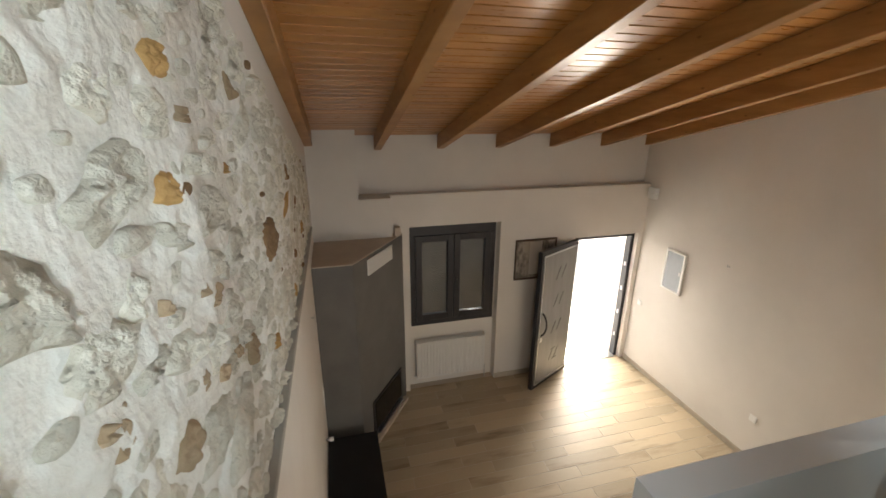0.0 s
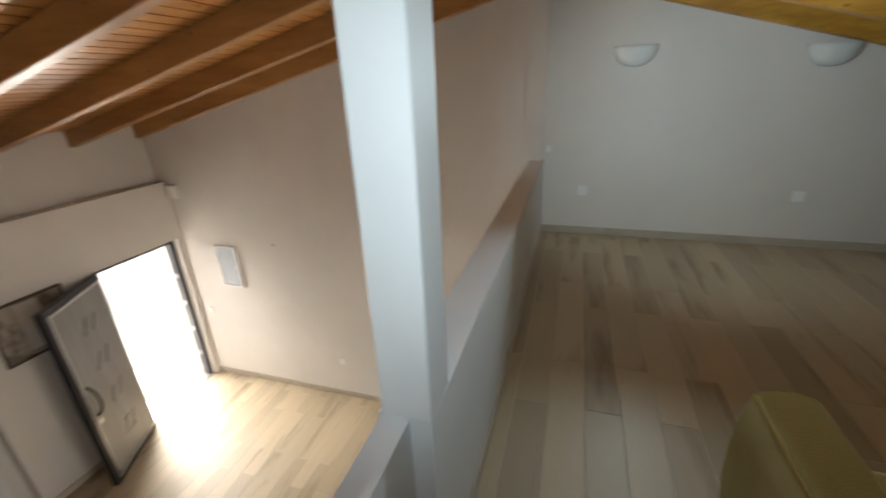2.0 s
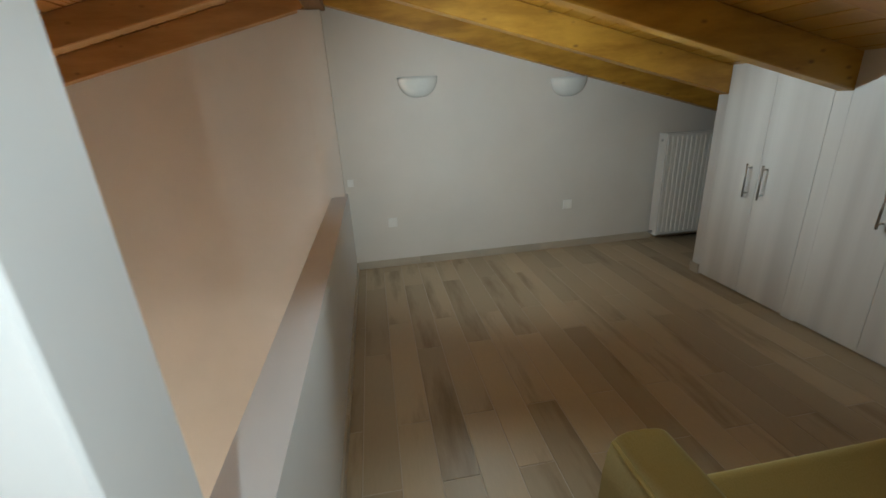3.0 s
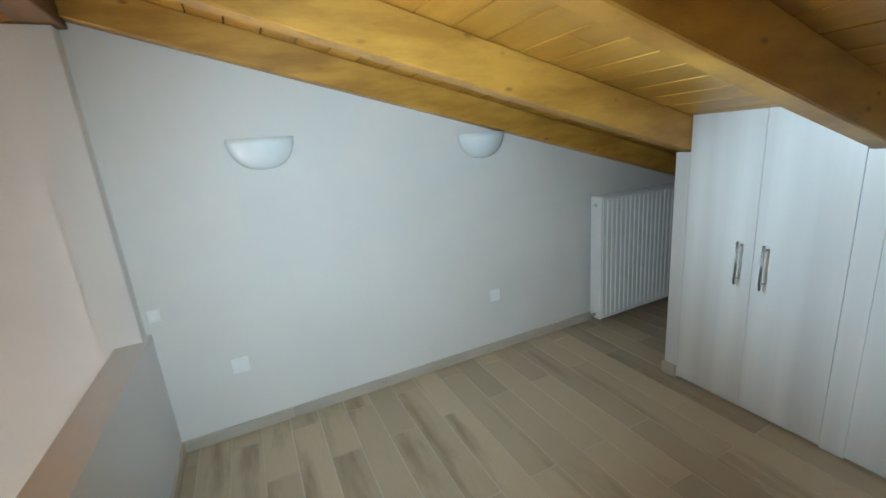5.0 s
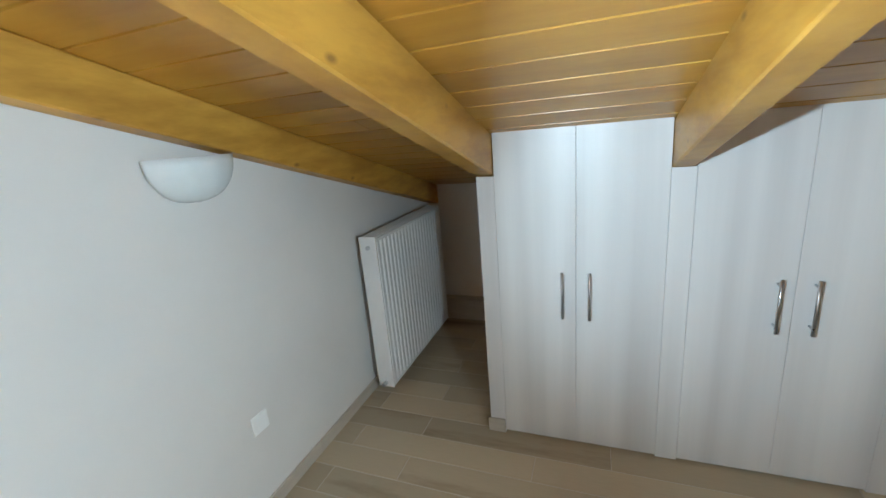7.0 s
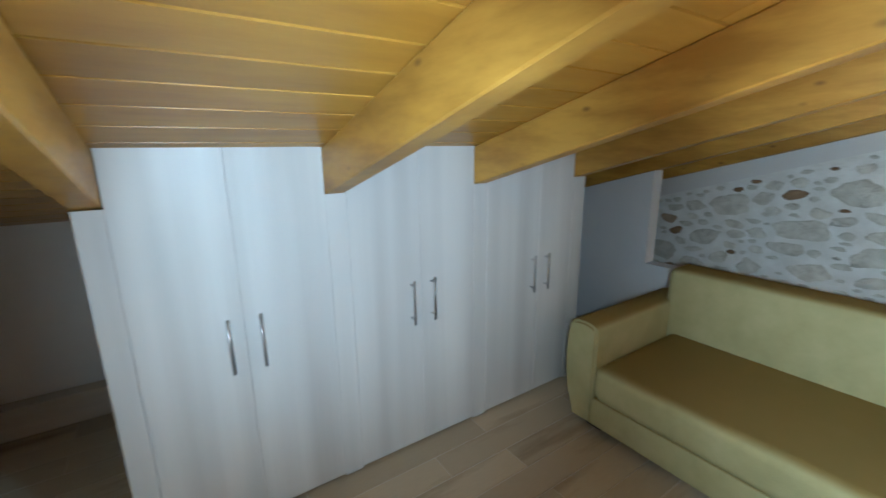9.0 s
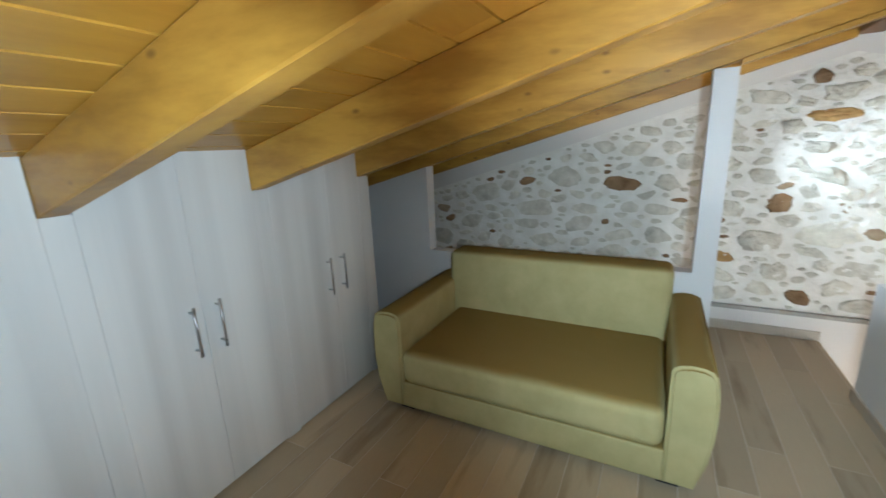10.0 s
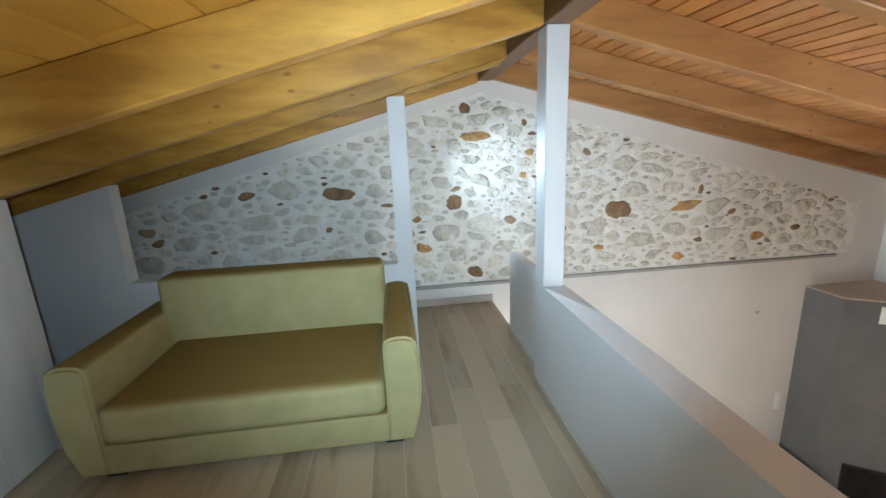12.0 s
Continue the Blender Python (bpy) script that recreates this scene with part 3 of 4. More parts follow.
def wardrobe(x0, x1, split, filler, wide, label):
    unit = thing("wardrobe", ((x0 + x1) / 2, WARD - 0.3, FLOOR), label, "wardrobe", "fitted wardrobe units")
    back = EAVE + 0.03
    lo, hi = min(x0, filler[0]), max(x1, filler[1])
    part("carcass", prism(bmesh.new(), [(back, FLOOR), (WARD - 0.021, FLOOR), (WARD - 0.021, beam_z(WARD - 0.021) - 0.004), (back, beam_z(back) - 0.004)],
                          "x", lo + 0.001, hi - 0.001), LAMINATE, unit)
    part("filler_panel", boxed(filler[0] + 0.0004, filler[1] - 0.0004, WARD - 0.02, WARD + (0.0 if wide else -0.001), FLOOR + 0.001, beam_z(WARD) - 0.002, 0.001),
         LAMINATE, unit)
    # near-black sheet behind the door tops, painting in the gap's shade
    part("head_panel", boxed(x0 + 0.002, x1 - 0.002, WARD - 0.06, WARD - 0.024, beam_z(WARD) - 0.05, roof_z(WARD) - 0.012), SEAM, unit)
    for a, b2, side in ((x0, split, 1), (split, x1, -1)):
        d = part("door", boxed(a + 0.0005, b2 - 0.0005, WARD - 0.019, WARD, FLOOR + 0.012, roof_z(WARD) + 0.004, 0.0012), LAMINATE, unit)
        handle(d, split - side * 0.055, WARD, 3.14, 3.35)
    return unit


wardrobe(3.052, 3.722, 3.388, (3.722, 3.80), True, "whitewashed two-door wardrobe unit with end panel under sloping ceiling")
wardrobe(2.322, 2.968, 2.632, (2.968, 3.052), False, "whitewashed two-door wardrobe unit between two roof beams")
wardrobe(1.592, 2.238, 1.862, (2.238, 2.322), False, "whitewashed two-door wardrobe unit beside the sofa")
structure("wardrobe_end_trim", boxed(1.49, 1.59, WARD - 0.02, WARD, FLOOR, beam_z(WARD) - 0.002, 0.001), LAMINATE, "whitewashed end strip of the fitted wardrobe", "trim")


# ---- radiators ----
def radiator(w, h, d, label, group=""):
    """Standing on z 0, front towards -y, from x 0 to w."""
    r = thing("radiator", (0, 0, 0), label, "radiator", group)
    part("core", boxed(0.012, w - 0.012, -d + 0.018, 0, 0.012, h - 0.014), ENAMEL, r)
    bm = bmesh.new()
    n = max(8, round(w / 0.0455))
    outline = []
    for i in range(n):
        a = 0.012 + (w - 0.024) * i / n
        s = (w - 0.024) / n
        outline += [(a, 0.007), (a + 0.2 * s, 0.0), (a + 0.72 * s, 0.0), (a + 0.84 * s, 0.007)]
    outline.append((w - 0.012, 0.007))
    lowv = [bm.verts.new((x, -d + y, 0.03)) for x, y in outline]
    topv = [bm.verts.new((x, -d + y, h - 0.03)) for x, y in outline]
    for i in range(len(outline) - 1):
        bm.faces.new((lowv[i], lowv[i + 1], topv[i + 1], topv[i]))
    box(bm, 0.012, w - 0.012, -d + 0.001, -d + 0.018, h - 0.03, h - 0.012)
    box(bm, 0.012, w - 0.012, -d + 0.001, -d + 0.018, 0.012, 0.03)
    part("front_panel", bm, ENAMEL, r, "ribbed white front panel")
    for x in (0, w - 0.012):
        part("side_cover", boxed(x, x + 0.012, -d, 0, 0.006, h, 0.003), ENAMEL, r)
    bm = bmesh.new()
    for k in range(4):
        y = -d + 0.006 + k * (d - 0.012) / 3.6
        box(bm, 0.012, w - 0.012, y, y + 0.010, h - 0.010, h - 0.002)
    for k in range(int(w / 0.05)):
        box(bm, 0.03 + k * 0.05, 0.034 + k * 0.05, -d + 0.008, -0.008, h - 0.014, h - 0.006)
    part("top_grille", bm, ENAMEL, r)
    part("plug", tube(bmesh.new(), (-0.006, -d * 0.5, h - 0.06), (0.002, -d * 0.5, h - 0.06), 0.012), STEEL, r, "chrome end plug")
    v = part("valve", tube(bmesh.new(), (-0.03, -d * 0.5, 0.035), (0.002, -d * 0.5, 0.035), 0.012), STEEL, r, "chrome valve")
    part("bracket", boxed(0.3, w - 0.1, 0, 0.083 if h > 0.8 else 0.03, h * 0.5, h * 0.5 + 0.03), STEEL, r)
    return r, v


r1, _ = radiator(0.955, 0.91, 0.10, "tall white ribbed panel radiator on the loft wall")
r1.matrix_world = pose(L - 0.085, -2.755, FLOOR + 0.075, 0, 0, -90)
r2, _ = radiator(1.0, 0.60, 0.10, "white ribbed panel radiator in the window niche")
r2.matrix_world = pose(1.2, 4.53, 0.15)
pipe = part("pipe", tube(bmesh.new(), (1.025, -0.045, -0.15), (1.025, -0.045, 0.05), 0.009), STEEL, r2, "thin chrome pipe")
pipe.data.transform(Matrix.Translation(origin(r2)))


# ---- wall sconces, sockets, switches ----
def sconce(y, ztop, label):
    s = thing("wall_sconce", (L, y, ztop), label, "wall lamp", "loft wall lamps")
    bm = bmesh.new()
    nu, nv, verts = 28, 9, []
    for j in range(nv + 1):
        ph = (math.pi / 2) * j / nv
        ring = []
        for i in range(nu + 1):
            th = math.pi * i / nu
            ring.append(bm.verts.new((L - 0.012 - 0.115 * math.sin(th) * math.cos(ph) ** 0.8, y + 0.152 * math.cos(th) * math.cos(ph) ** 0.8,
                                      ztop - 0.145 * math.sin(ph))))
        verts.append(ring)
    for j in range(nv):
        for i in range(nu):
            bm.faces.new((verts[j][i], verts[j][i + 1], verts[j + 1][i + 1], verts[j + 1][i]))
    bmesh.ops.remove_doubles(bm, verts=bm.verts, dist=0.0005)
    sh = part("shade", bm, FROST, s, "frosted white half-bowl glass shade", smooth=True)
    sol = sh.modifiers.new("thick", "SOLIDIFY")
    sol.thickness, sol.offset = 0.005, 0
    part("rim", boxed(L - 0.014, L - 0.008, y - 0.15, y + 0.15, ztop - 0.004, ztop), STEEL, s)
    part("back_plate", boxed(L - 0.012, L, y - 0.07, y + 0.07, ztop - 0.10, ztop - 0.03, 0.003), PLASTIC, s)
    part("bulb_holder", tube(bmesh.new(), (L - 0.012, y, ztop - 0.06), (L - 0.06, y, ztop - 0.05), 0.014), PLASTIC, s)
    for dy, dz in ((-0.135, -0.03), (0.135, -0.03), (0, -0.138)):
        part("clip", boxed(L - 0.035, L - 0.012, y + dy - 0.008, y + dy + 0.008, ztop + dz - 0.01, ztop + dz + 0.006, 0.003), STEEL, s)


sconce(-0.70, 4.005, "half-bowl frosted glass wall lamp, unlit, nearer the ridge")
sconce(-1.93, 3.95, "half-bowl frosted glass wall lamp, unlit, under the low beam")


def plate(name, x, y, z, label, face="-x", w=0.082, h=0.082, socket=True):
    s = thing(name, (x, y, z), label, "socket" if socket else "switch")
    def wall_box(a, b2, c, d, t0, t1, bev):
        if face == "-x":
            return boxed(x - t1, x - t0, y + a, y + b2, z + c, z + d, bevel=bev)
        return boxed(x + t0, x + t1, y + a, y + b2, z + c, z + d, bevel=bev)
    part("plate", wall_box(-w / 2, w / 2, -h / 2, h / 2, 0, 0.009, 0.003), PLASTIC, s)
    if socket:
        sgn = -1 if face == "-x" else 1
        part("well", tube(bmesh.new(), (x + sgn * 0.0085, y, z), (x + sgn * 0.011, y, z), 0.021, 20), PLASTIC, s, "recessed round socket well")
    else:
        part("rocker", wall_box(-w * 0.3, w * 0.3, -h * 0.36, h * 0.36, 0.008, 0.013, 0.002), PLASTIC, s)


plate("wall_socket", L, -0.406, 2.876, "square white wall socket low on the loft wall")
plate("wall_socket", L, -1.977, 2.888, "square white wall socket near the radiator")
plate("wall_socket", L, 2.31, 0.54, "white wall socket low on the living room wall")
plate("light_switch", L, 4.25, 1.05, "white light switch beside the front door", socket=False)
plate("light_switch", L, -0.10, 3.235, "small white switch box beside the pilaster", w=0.05, h=0.06, socket=False)
plate("wall_thermostat", 0, 3.30, 0.99, "narrow white control plate on the wall", face="x", w=0.07, h=0.22, socket=False)


def hook(x, y, z, sgn):
    s = thing("wall_hook", (x, y, z), "small metal hook in the plaster wall", "hook")
    bm = tube(bmesh.new(), (x, y, z), (x + sgn * 0.03, y, z), 0.007, 8)
    part("shank", bm, STEEL, s)
    part("tip", tube(bmesh.new(), (x + sgn * 0.027, y, z), (x + sgn * 0.033, y, z + 0.025), 0.006, 8), STEEL, s)


hook(L, 3.0, 2.09, -1)
hook(0, 2.88, 2.10, 1)
b = thing("siren_box", (L, 4.305, 2.62), "small white alarm box high beside the ledge", "alarm box")
part("case", boxed(L - 0.07, L, 4.235, 4.375, 2.62, 2.78, 0.012, 2), PLASTIC, b)
part("cover", boxed(L - 0.078, L - 0.069, 4.25, 4.36, 2.635, 2.70, 0.003), PLASTIC, b)

b = thing("fuse_box", (L, 3.745, 1.46), "white flush fuse box with a bluish cover", "fuse box")
for a in ((3.58, 3.91, 1.46, 1.485), (3.58, 3.91, 2.0, 2.025), (3.58, 3.615, 1.485, 2.0), (3.885, 3.91, 1.485, 2.0)):
    part("frame", boxed(L - 0.022, L, a[0], a[1], a[2], a[3], 0.003), PLASTIC, b)
part("cover", boxed(L - 0.018, L, 3.617, 3.883, 1.487, 1.998, 0.003), PANELGREY, b, "bluish grey hinged cover")
part("latch", boxed(L - 0.026, L - 0.018, 3.63, 3.645, 1.72, 1.77, 0.002), PLASTIC, b)


# ---- sofa ----
def rounded(x0, x1, y0, y1, z0, z1, r, segs=4):
    return boxed(x0, x1, y0, y1, z0, z1, bevel=r, segs=segs)


sofa = thing("sofa", (1.42, -1.59, FLOOR), "olive green velour two-seat sofa with rounded arms against the guard wall", "sofa")
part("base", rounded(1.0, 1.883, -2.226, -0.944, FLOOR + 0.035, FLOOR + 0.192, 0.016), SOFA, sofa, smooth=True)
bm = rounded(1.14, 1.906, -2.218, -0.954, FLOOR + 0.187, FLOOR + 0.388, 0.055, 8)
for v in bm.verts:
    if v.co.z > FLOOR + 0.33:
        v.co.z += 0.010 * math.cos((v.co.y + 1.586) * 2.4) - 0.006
part("seat_cushion", bm, SOFA, sofa, "olive velour seat, nap sheen painted brown on top", smooth=True)
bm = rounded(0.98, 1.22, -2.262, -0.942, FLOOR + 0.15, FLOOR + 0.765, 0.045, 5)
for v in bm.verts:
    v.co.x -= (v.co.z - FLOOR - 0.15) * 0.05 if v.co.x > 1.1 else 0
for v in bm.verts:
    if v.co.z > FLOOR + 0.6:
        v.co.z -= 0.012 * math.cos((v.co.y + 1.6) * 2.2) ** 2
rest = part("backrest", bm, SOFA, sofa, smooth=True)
part("welt", tube(bmesh.new(), (1.148, -2.222, FLOOR + 0.750), (1.148, -0.982, FLOOR + 0.750), 0.005, 10), SOFAEDGE, rest, "thin brown line along the top edge", smooth=True)
for s, edge in ((1, -0.95), (-1, -2.22)):
    prof = [(0, 0.035), (0, 0.545), (0.01, 0.565), (0.03, 0.578), (0.07, 0.585), (0.115, 0.583), (0.148, 0.572), (0.168, 0.545), (0.179, 0.48),
            (0.184, 0.38), (0.181, 0.28), (0.166, 0.17), (0.125, 0.035)]
    k = 0.94 if s > 0 else 1.0
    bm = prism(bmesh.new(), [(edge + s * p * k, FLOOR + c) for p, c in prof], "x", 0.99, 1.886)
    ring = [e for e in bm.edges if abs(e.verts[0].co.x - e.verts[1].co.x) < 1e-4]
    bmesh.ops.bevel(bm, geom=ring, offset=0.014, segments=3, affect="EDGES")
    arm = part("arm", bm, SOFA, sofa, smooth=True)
    arm.data.set_sharp_from_angle(angle=radians(50))
    y = edge + s * 0.158 * k
    part("welt", tube(bmesh.new(), (1.0, y, FLOOR + 0.561), (1.872, y, FLOOR + 0.561), 0.0055, 8), SOFAEDGE, arm, "thin brown line along the arm", smooth=True)
for y in (-2.27, -0.97):
    for x in (1.04, 1.765):
        part("foot", boxed(x, x + 0.08, y, y + 0.09, FLOOR, FLOOR + 0.04, 0.004), BLACK, sofa, "black plastic foot")


# ---- living room: fireplace, bench, window, door, picture ----
C1, C2 = Vector((0.39, 3.43)), Vector((1.03, 4.36))
U = (C2 - C1).normalized()
N = Vector((U.y, -U.x))


def on_face(u, out, z):
    p = C1 + U * u + N * out
    return (p.x, p.y, z)


def face_box(u0, u1, o0, o1, z0, z1):
    bm = bmesh.new()
    pts = [bm.verts.new(on_face(u, o, z)) for z in (z0, z1) for u, o in ((u0, o0), (u1, o0), (u1, o1), (u0, o1))]
    for f in ((0, 1, 2, 3), (4, 7, 6, 5), (0, 4, 5, 1), (1, 5, 6, 2), (2, 6, 7, 3), (3, 7, 4, 0)):
        bm.faces.new([pts[i] for i in f])
    bmesh.ops.recalc_face_normals(bm, faces=bm.faces)
    return bm


fire = thing("fireplace", (0.4, 3.9, 0), "dark grey corner fireplace with black glass insert", "fireplace")
plan = [(0.002, 3.43), (C1.x, C1.y), (C2.x, C2.y), (C2.x, 4.418), (0.91, 4.418), (0.91, 4.248), (0.002, 4.248)]
part("body", prism(bmesh.new(), plan, "z", 0.0, 2.335), FIREGREY, fire)
part("cap", prism(bmesh.new(), plan, "z", 2.337, 2.348), FIRETOP, fire, "beige plastered top")
vent = part("vent", face_box(0.27, 0.83, 0.001, 0.012, 2.125, 2.295), PLASTIC, fire, "white louvred warm air vent")
for k in range(9):
    z = 2.14 + k * 0.0165
    part("slat", face_box(0.29, 0.81, 0.012, 0.017, z, z + 0.009), ENAMEL, vent)
ins = part("insert", face_box(0.22, 0.97, 0.001, 0.014, 0.10, 0.55), BLACK, fire, "black fire insert frame")
part("fire_glass", face_box(0.26, 0.93, 0.014, 0.018, 0.14, 0.51), BLACKGLASS, ins, "dark fire glass")
part("ash_lip", face_box(0.30, 0.95, 0.001, 0.04, 0.06, 0.085), STEEL, fire, "pale metal ash lip")
part("hearth", face_box(0.16, 1.04, 0.001, 0.07, 0.0, 0.045), FIRETOP, fire, "pale hearth strip")
part("flue_knob", boxed(0.93, 1.0, 4.26, 4.36, 2.349, 2.45, 0.004), FIRETOP, fire)

bench = thing("low_cabinet", (0.28, 2.75, 0), "black lacquered low cabinet along the wall beside the fireplace", "cabinet")
part("body", boxed(0.02, 0.51, 2.2, 3.26, 0.04, 0.425, 0.004), BLACK, bench)
part("top", boxed(0.012, 0.525, 2.19, 3.27, 0.427, 0.45, 0.003), BLACK, bench)
for y in (2.205, 2.735):
    d = part("door", boxed(0.512, 0.527, y, y + 0.52, 0.06, 0.415, 0.002), BLACK, bench)
part("plinth", boxed(0.04, 0.47, 2.24, 3.22, 0, 0.04), BLACK, bench)
valve = thing("wall_valve", (0.0, 3.08, 0.62), "small white valve knob on the wall", "valve")
part("stem", tube(bmesh.new(), (0, 3.08, 0.62), (0.04, 3.08, 0.62), 0.010), STEEL, valve)
part("knob", tube(bmesh.new(), (0.035, 3.08, 0.62), (0.075, 3.08, 0.62), 0.022, 16), PLASTIC, valve)

win = tagged(new("window_1"), "anthracite two-sash window with grey shutters closed behind", "window", kind="structure")
win.location = (1.745, 4.60, 0.95)
X0, X1, Z0, Z1 = 1.157, 2.333, 0.952, 2.363
for a in ((X0, X1, Z1 - 0.12, Z1), (X0, X1, Z0, Z0 + 0.07), (X0, X0 + 0.065, Z0 + 0.07, Z1 - 0.12), (X1 - 0.065, X1, Z0 + 0.07, Z1 - 0.12)):
    part("window_frame", boxed(a[0], a[1], 4.545, 4.63, a[2], a[3], 0.003), ANTHRACITE, win)
mid = (X0 + X1) / 2
for a, b2, s in ((X0 + 0.067, mid - 0.002, 1), (mid + 0.002, X1 - 0.067, -1)):
    lo, hi = Z0 + 0.072, Z1 - 0.122
    sash = part("sash", boxed(a, a + 0.085, 4.528, 4.60, lo, hi, 0.004), ANTHRACITE, win)
    part("sash_stile", boxed(b2 - 0.085, b2, 4.528, 4.60, lo, hi, 0.004), ANTHRACITE, sash)
    part("sash_rail", boxed(a + 0.085, b2 - 0.085, 4.528, 4.60, lo, lo + 0.085, 0.004), ANTHRACITE, sash)
    part("sash_rail", boxed(a + 0.085, b2 - 0.085, 4.528, 4.60, hi - 0.085, hi, 0.004), ANTHRACITE, sash)
    part("pane", boxed(a + 0.083, b2 - 0.083, 4.565, 4.571, lo + 0.083, hi - 0.083), GLASS, sash)
bm = boxed(mid + 0.03, mid + 0.055, 4.515, 4.528, 1.56, 1.64, 0.003)
tube(bm, (mid + 0.042, 4.528, 1.6), (mid + 0.042, 4.49, 1.6), 0.008)
box(bm, mid + 0.033, mid + 0.051, 4.482, 4.495, 1.48, 1.61, 0.004)
part("window_handle", bm, BLACK, win, "black lever handle")
bm = bmesh.new()
for k in range(26):
    z = Z0 + 0.02 + k * 0.054
    prism(bm, [(4.76, z), (4.775, z + 0.005), (4.79, z + 0.05), (4.775, z + 0.047)], "x", X0 + 0.005, X1 - 0.005)
part("shutter", bm, SHUTTER, win, "closed grey louvred shutter")

# unseen window, added only around the fill lamp's opening
back = tagged(new("added_back_window"), "wide white framed window, unseen, added under the loft to carry fill light", "window", kind="structure")
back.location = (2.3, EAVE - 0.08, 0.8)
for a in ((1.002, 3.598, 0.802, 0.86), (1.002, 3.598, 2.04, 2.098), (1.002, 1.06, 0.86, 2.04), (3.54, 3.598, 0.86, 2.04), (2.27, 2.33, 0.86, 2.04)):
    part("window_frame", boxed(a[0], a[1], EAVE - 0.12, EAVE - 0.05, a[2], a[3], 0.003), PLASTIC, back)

door = tagged(new("door_1"), "dark grey security front door standing wide open inwards", "door", kind="structure")
door.location = (3.50, 4.40, 0)
DW, DARK = 0.055, ANTHRACITE
for a in ((3.477, 3.53, 4.49, 4.60, 0, 2.088), (4.457, 4.51, 4.49, 4.60, 0, 2.088), (3.53, 4.457, 4.49, 4.60, 2.033, 2.088)):
    part("door_frame", boxed(*a, bevel=0.003), DARK, door)
part("threshold", boxed(3.53, 4.457, 4.45, 4.85, 0.0005, 0.012, 0.002), STEEL, door, "metal threshold")
for z in (0.35, 0.75, 1.15, 1.55):
    part("bolt_keep", boxed(4.447, 4.458, 4.52, 4.55, z, z + 0.06, 0.002), STEEL, door)
# the leaf, in its own frame: u from the hinge to the free edge, o out of the face that shows
HINGE = Vector((3.505, 4.375))
FREE = Vector((2.752, 3.985))
DU = (FREE - HINGE).normalized()
DN = Vector((-DU.y, DU.x))
if DN.y > 0:
    DN = -DN
WIDTH = (FREE - HINGE).length


def leaf_box(u0, u1, o0, o1, z0, z1, slant=0.0):
    bm = bmesh.new()
    pts = []
    for z, off in ((z0, 0), (z1, slant)):
        for u, o in ((u0, o0), (u1, o0), (u1, o1), (u0, o1)):
            p = HINGE + DU * (u + off) + DN * o
            pts.append(bm.verts.new((p.x, p.y, z)))
    for f in ((0, 1, 2, 3), (4, 7, 6, 5), (0, 4, 5, 1), (1, 5, 6, 2), (2, 6, 7, 3), (3, 7, 4, 0)):
        bm.faces.new([pts[i] for i in f])
    bmesh.ops.recalc_face_normals(bm, faces=bm.faces)
    return bm


leaf = part("leaf", leaf_box(0, WIDTH, -0.062, 0, 0.012, 2.075), DARK, door, "thick dark door leaf")
part("face_panel", leaf_box(0.045, WIDTH - 0.06, 0.001, 0.007, 0.09, 2.0), DOORFACE, leaf, "smooth grey facing panel")
for a in ((0.03, WIDTH - 0.045, 0.07, 0.088), (0.03, WIDTH - 0.045, 2.002, 2.02), (0.03, 0.044, 0.088, 2.002), (WIDTH - 0.059, WIDTH - 0.045, 0.088, 2.002)):
    part("moulding", leaf_box(a[0], a[1], 0.0005, 0.013, a[2], a[3]), STEEL, leaf, "thin metallic moulding")
m0 = WIDTH * 0.46
for z in (0.36, 0.80, 1.22, 1.62):
    for du in (-0.065, 0.065):
        part("groove", leaf_box(m0 + du + 0.03, m0 + du + 0.045, 0.0075, 0.010, z, z + 0.17, -0.085), ANTHRACITE, leaf)
for u0, z in ((-0.065, 0.36), (-0.02, 0.53)):
    part("groove", leaf_box(m0 + u0 - 0.02, m0 + u0 + 0.10, 0.0075, 0.010, z - 0.008, z + 0.004), ANTHRACITE, leaf)
bm = bmesh.new()
pu = WIDTH - 0.10
prev = None
for k in range(11):
    a = k / 10
    p = HINGE + DU * pu + DN * (0.012 + 0.075 * math.sin(math.pi * a) ** 0.6)
    q = (p.x, p.y, 0.86 + 0.34 * a)
    if prev:
        tube(bm, prev, q, 0.012, 10)
    prev = q
part("pull_handle", bm, BLACK, leaf, "black bow pull handle", smooth=True)
part("lock_rose", leaf_box(pu - 0.025, pu + 0.025, 0.007, 0.02, 0.76, 0.82), STEEL, leaf)

pic = thing("picture", (2.875, 4.42, 1.55), "dark framed faded print on the wall beside the door", "picture")
for a in ((2.57, 3.18, 1.55, 1.575), (2.57, 3.18, 2.105, 2.13), (2.57, 2.59, 1.575, 2.105), (3.16, 3.18, 1.575, 2.105)):
    part("frame", boxed(a[0], a[1], 4.395, 4.418, a[2], a[3], 0.003), PICFRAME, pic)
part("print", boxed(2.592, 3.158, 4.402, 4.417, 1.577, 2.103), PICTURE, pic, "faded grey and cream print")
part("motif", boxed(2.78, 2.96, 4.3995, 4.4018, 1.62, 2.09), YARDWALL, pic, "pale upright patch in the print")

small = thing("white_box", (3.89, -3.77, FLOOR), "small white box standing on the floor by the eaves wall", "box")
part("case", boxed(3.83, 3.95, -3.85, -3.69, FLOOR, FLOOR + 0.11, 0.006, 2), PLASTIC, small)
part("lid", boxed(3.845, 3.935, -3.835, -3.705, FLOOR + 0.11, FLOOR + 0.122, 0.003), ANTHRACITE, small, "dark lid")

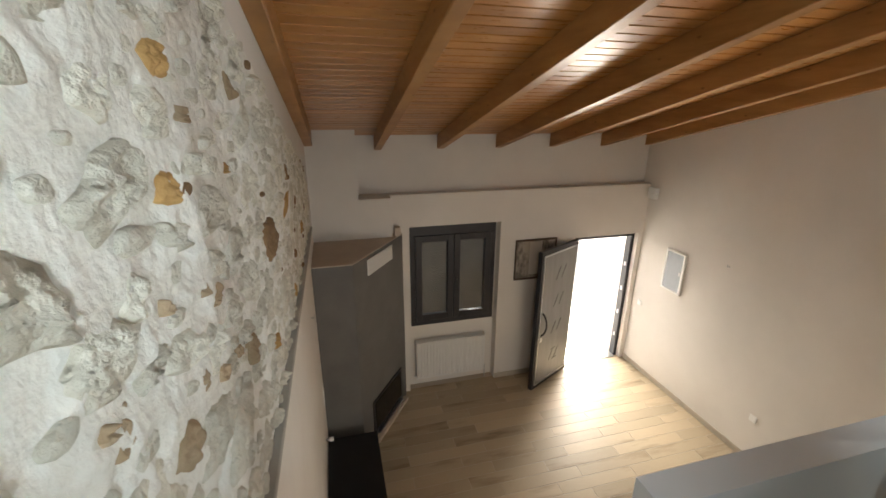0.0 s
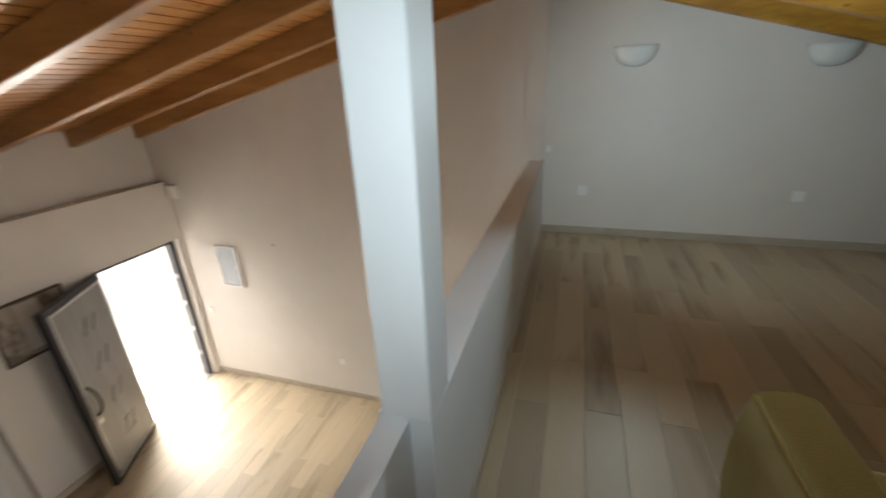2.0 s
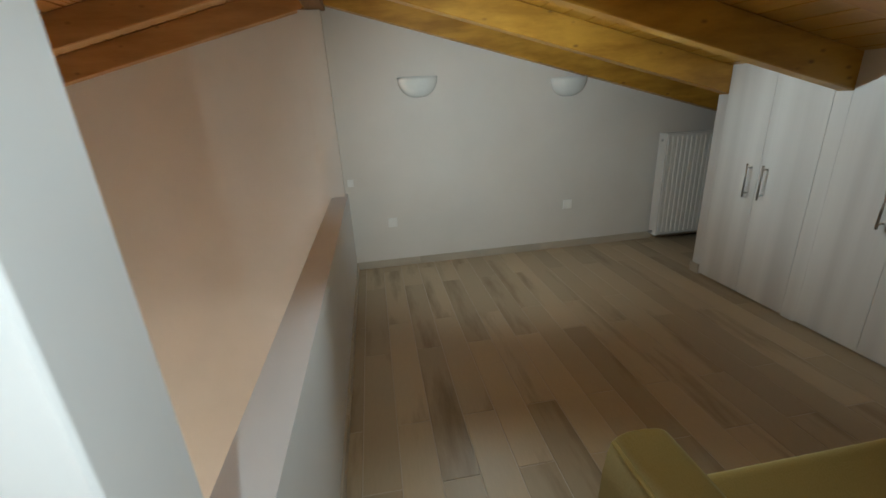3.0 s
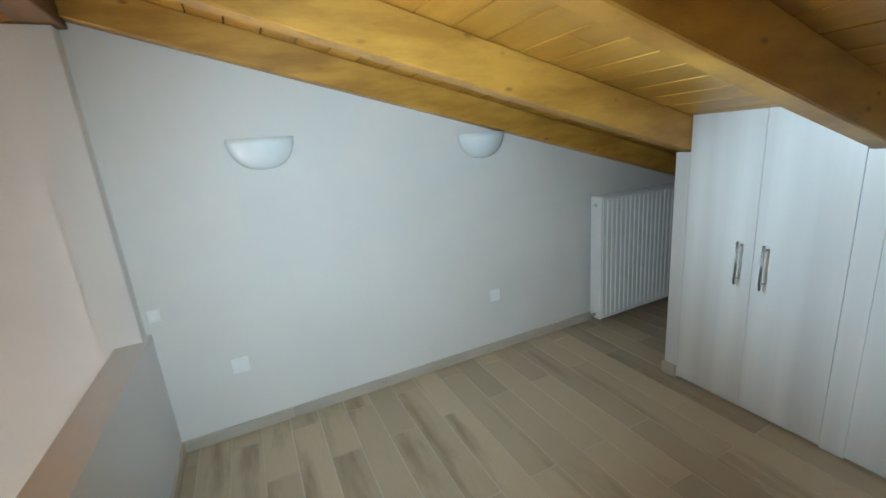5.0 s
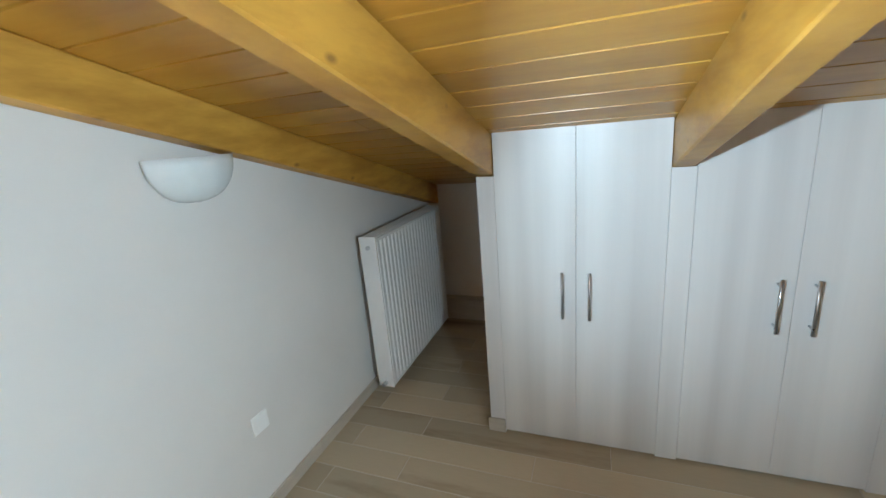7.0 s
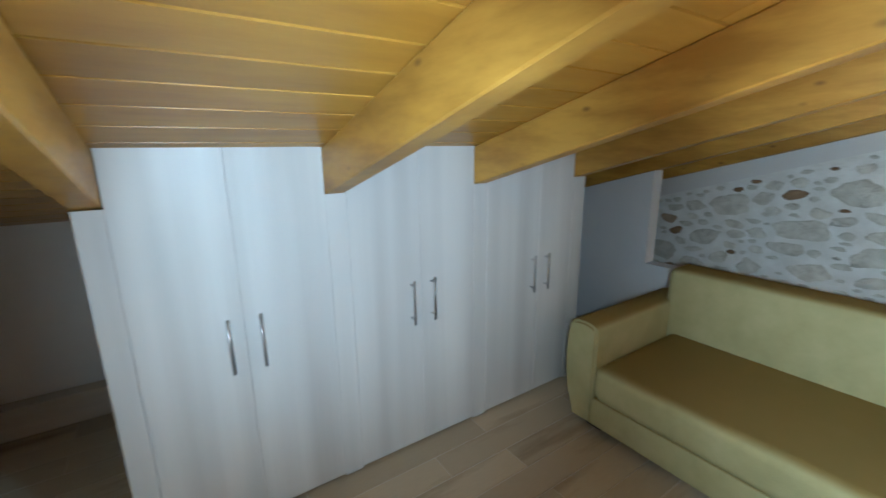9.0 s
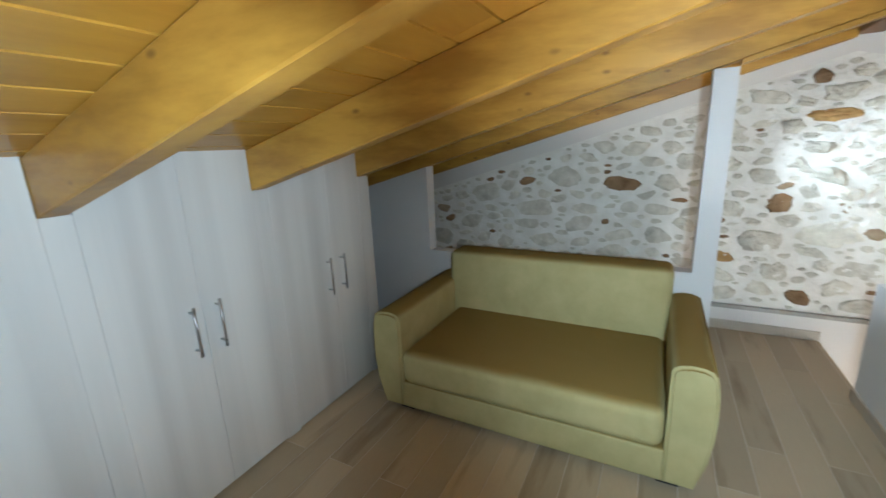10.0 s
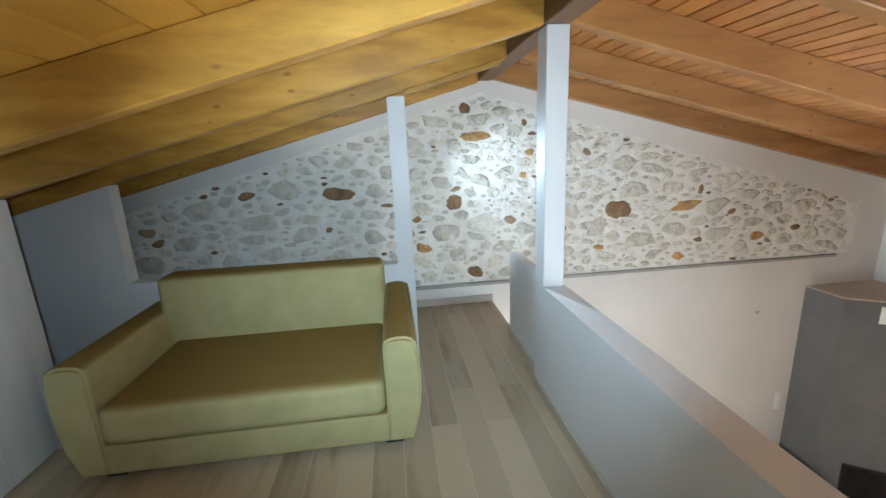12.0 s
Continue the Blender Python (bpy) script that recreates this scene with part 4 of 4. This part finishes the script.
# ---- outside the front door ----
structure("ground", boxed(-150, 150, -150, 220, -0.6, -0.21), CONCRETE, "pale sunlit paving around the house", "ground")
# assumed wall, added to fill the open doorway with sunlit white
structure("yard_wall", boxed(-9, 16, 9.0, 9.35, -0.21, 3.4), YARDWALL, "assumed white rendered wall across the yard, added to brighten the doorway", "wall")
structure("doorstep", boxed(3.45, 4.585, 4.852, 5.25, -0.21, -0.005, 0.01), CONCRETE, "pale stone doorstep", "step")


# ---- floor planks, one by one ----
plank_mesh = {}


def plank(parent, x0, x1, y0, y1, z):
    key = (round(x1 - x0, 3), round(y1 - y0, 3))
    if key not in plank_mesh:
        w, d, c, g = key[0] / 2, key[1] / 2, 0.0012, 0.0018
        v = [(-w + g, -d + g, -0.005), (w - g, -d + g, -0.005), (w - g, d - g, -0.005), (-w + g, d - g, -0.005)]
        v += [(a, b2, -0.0012) for a, b2, _ in v]
        v += [((abs(a) - c) * (1 if a > 0 else -1), (abs(b2) - c) * (1 if b2 > 0 else -1), 0) for a, b2, _ in v[:4]]
        f = [(8, 9, 10, 11)]
        for k in (0, 4):
            f += [(k + i, k + (i + 1) % 4, k + 4 + (i + 1) % 4, k + 4 + i) for i in range(4)]
        me = bpy.data.meshes.new("plank")
        me.from_pydata(v, [], f)
        me.materials.append(PLANK)
        plank_mesh[key] = me
    ob = new("plank", plank_mesh[key])
    ob.location = ((x0 + x1) / 2, (y0 + y1) / 2, z)
    ob.parent = parent


def lay(parent, y_from, y_to, z, span):
    """Rows of planks along x from y_from down to y_to; span(y) gives the stretch of x."""
    pitch, k = 0.1485, -40
    while k < 40:
        a = -0.735 - pitch * (k + 1)
        b2 = a + pitch
        lo, hi = max(a, y_to), min(b2, y_from)
        if hi - lo > 0.012:
            xa, xb = span((lo + hi) / 2)
            start = (3.56 if k % 2 else 3.235) - 0.9 * 6
            x = start
            while x < xb:
                p0, p1 = max(x, xa), min(x + 0.9, xb)
                if p1 - p0 > 0.012:
                    plank(parent, p0, p1, lo, hi, z)
                x += 0.9
        k += 1


slab = bpy.data.objects["loft_slab"]
ground_floor = bpy.data.objects["floor_base"]
lay(slab, 0.03, EAVE, FLOOR, lambda y: (0.0, L) if y > -0.74 else (0.95, L) if y > WARD - 0.03 else (3.75, L))
lay(ground_floor, 4.56, -0.2, 0.0, lambda y: (0.0, L) if y < 4.42 else (3.53, 4.51))
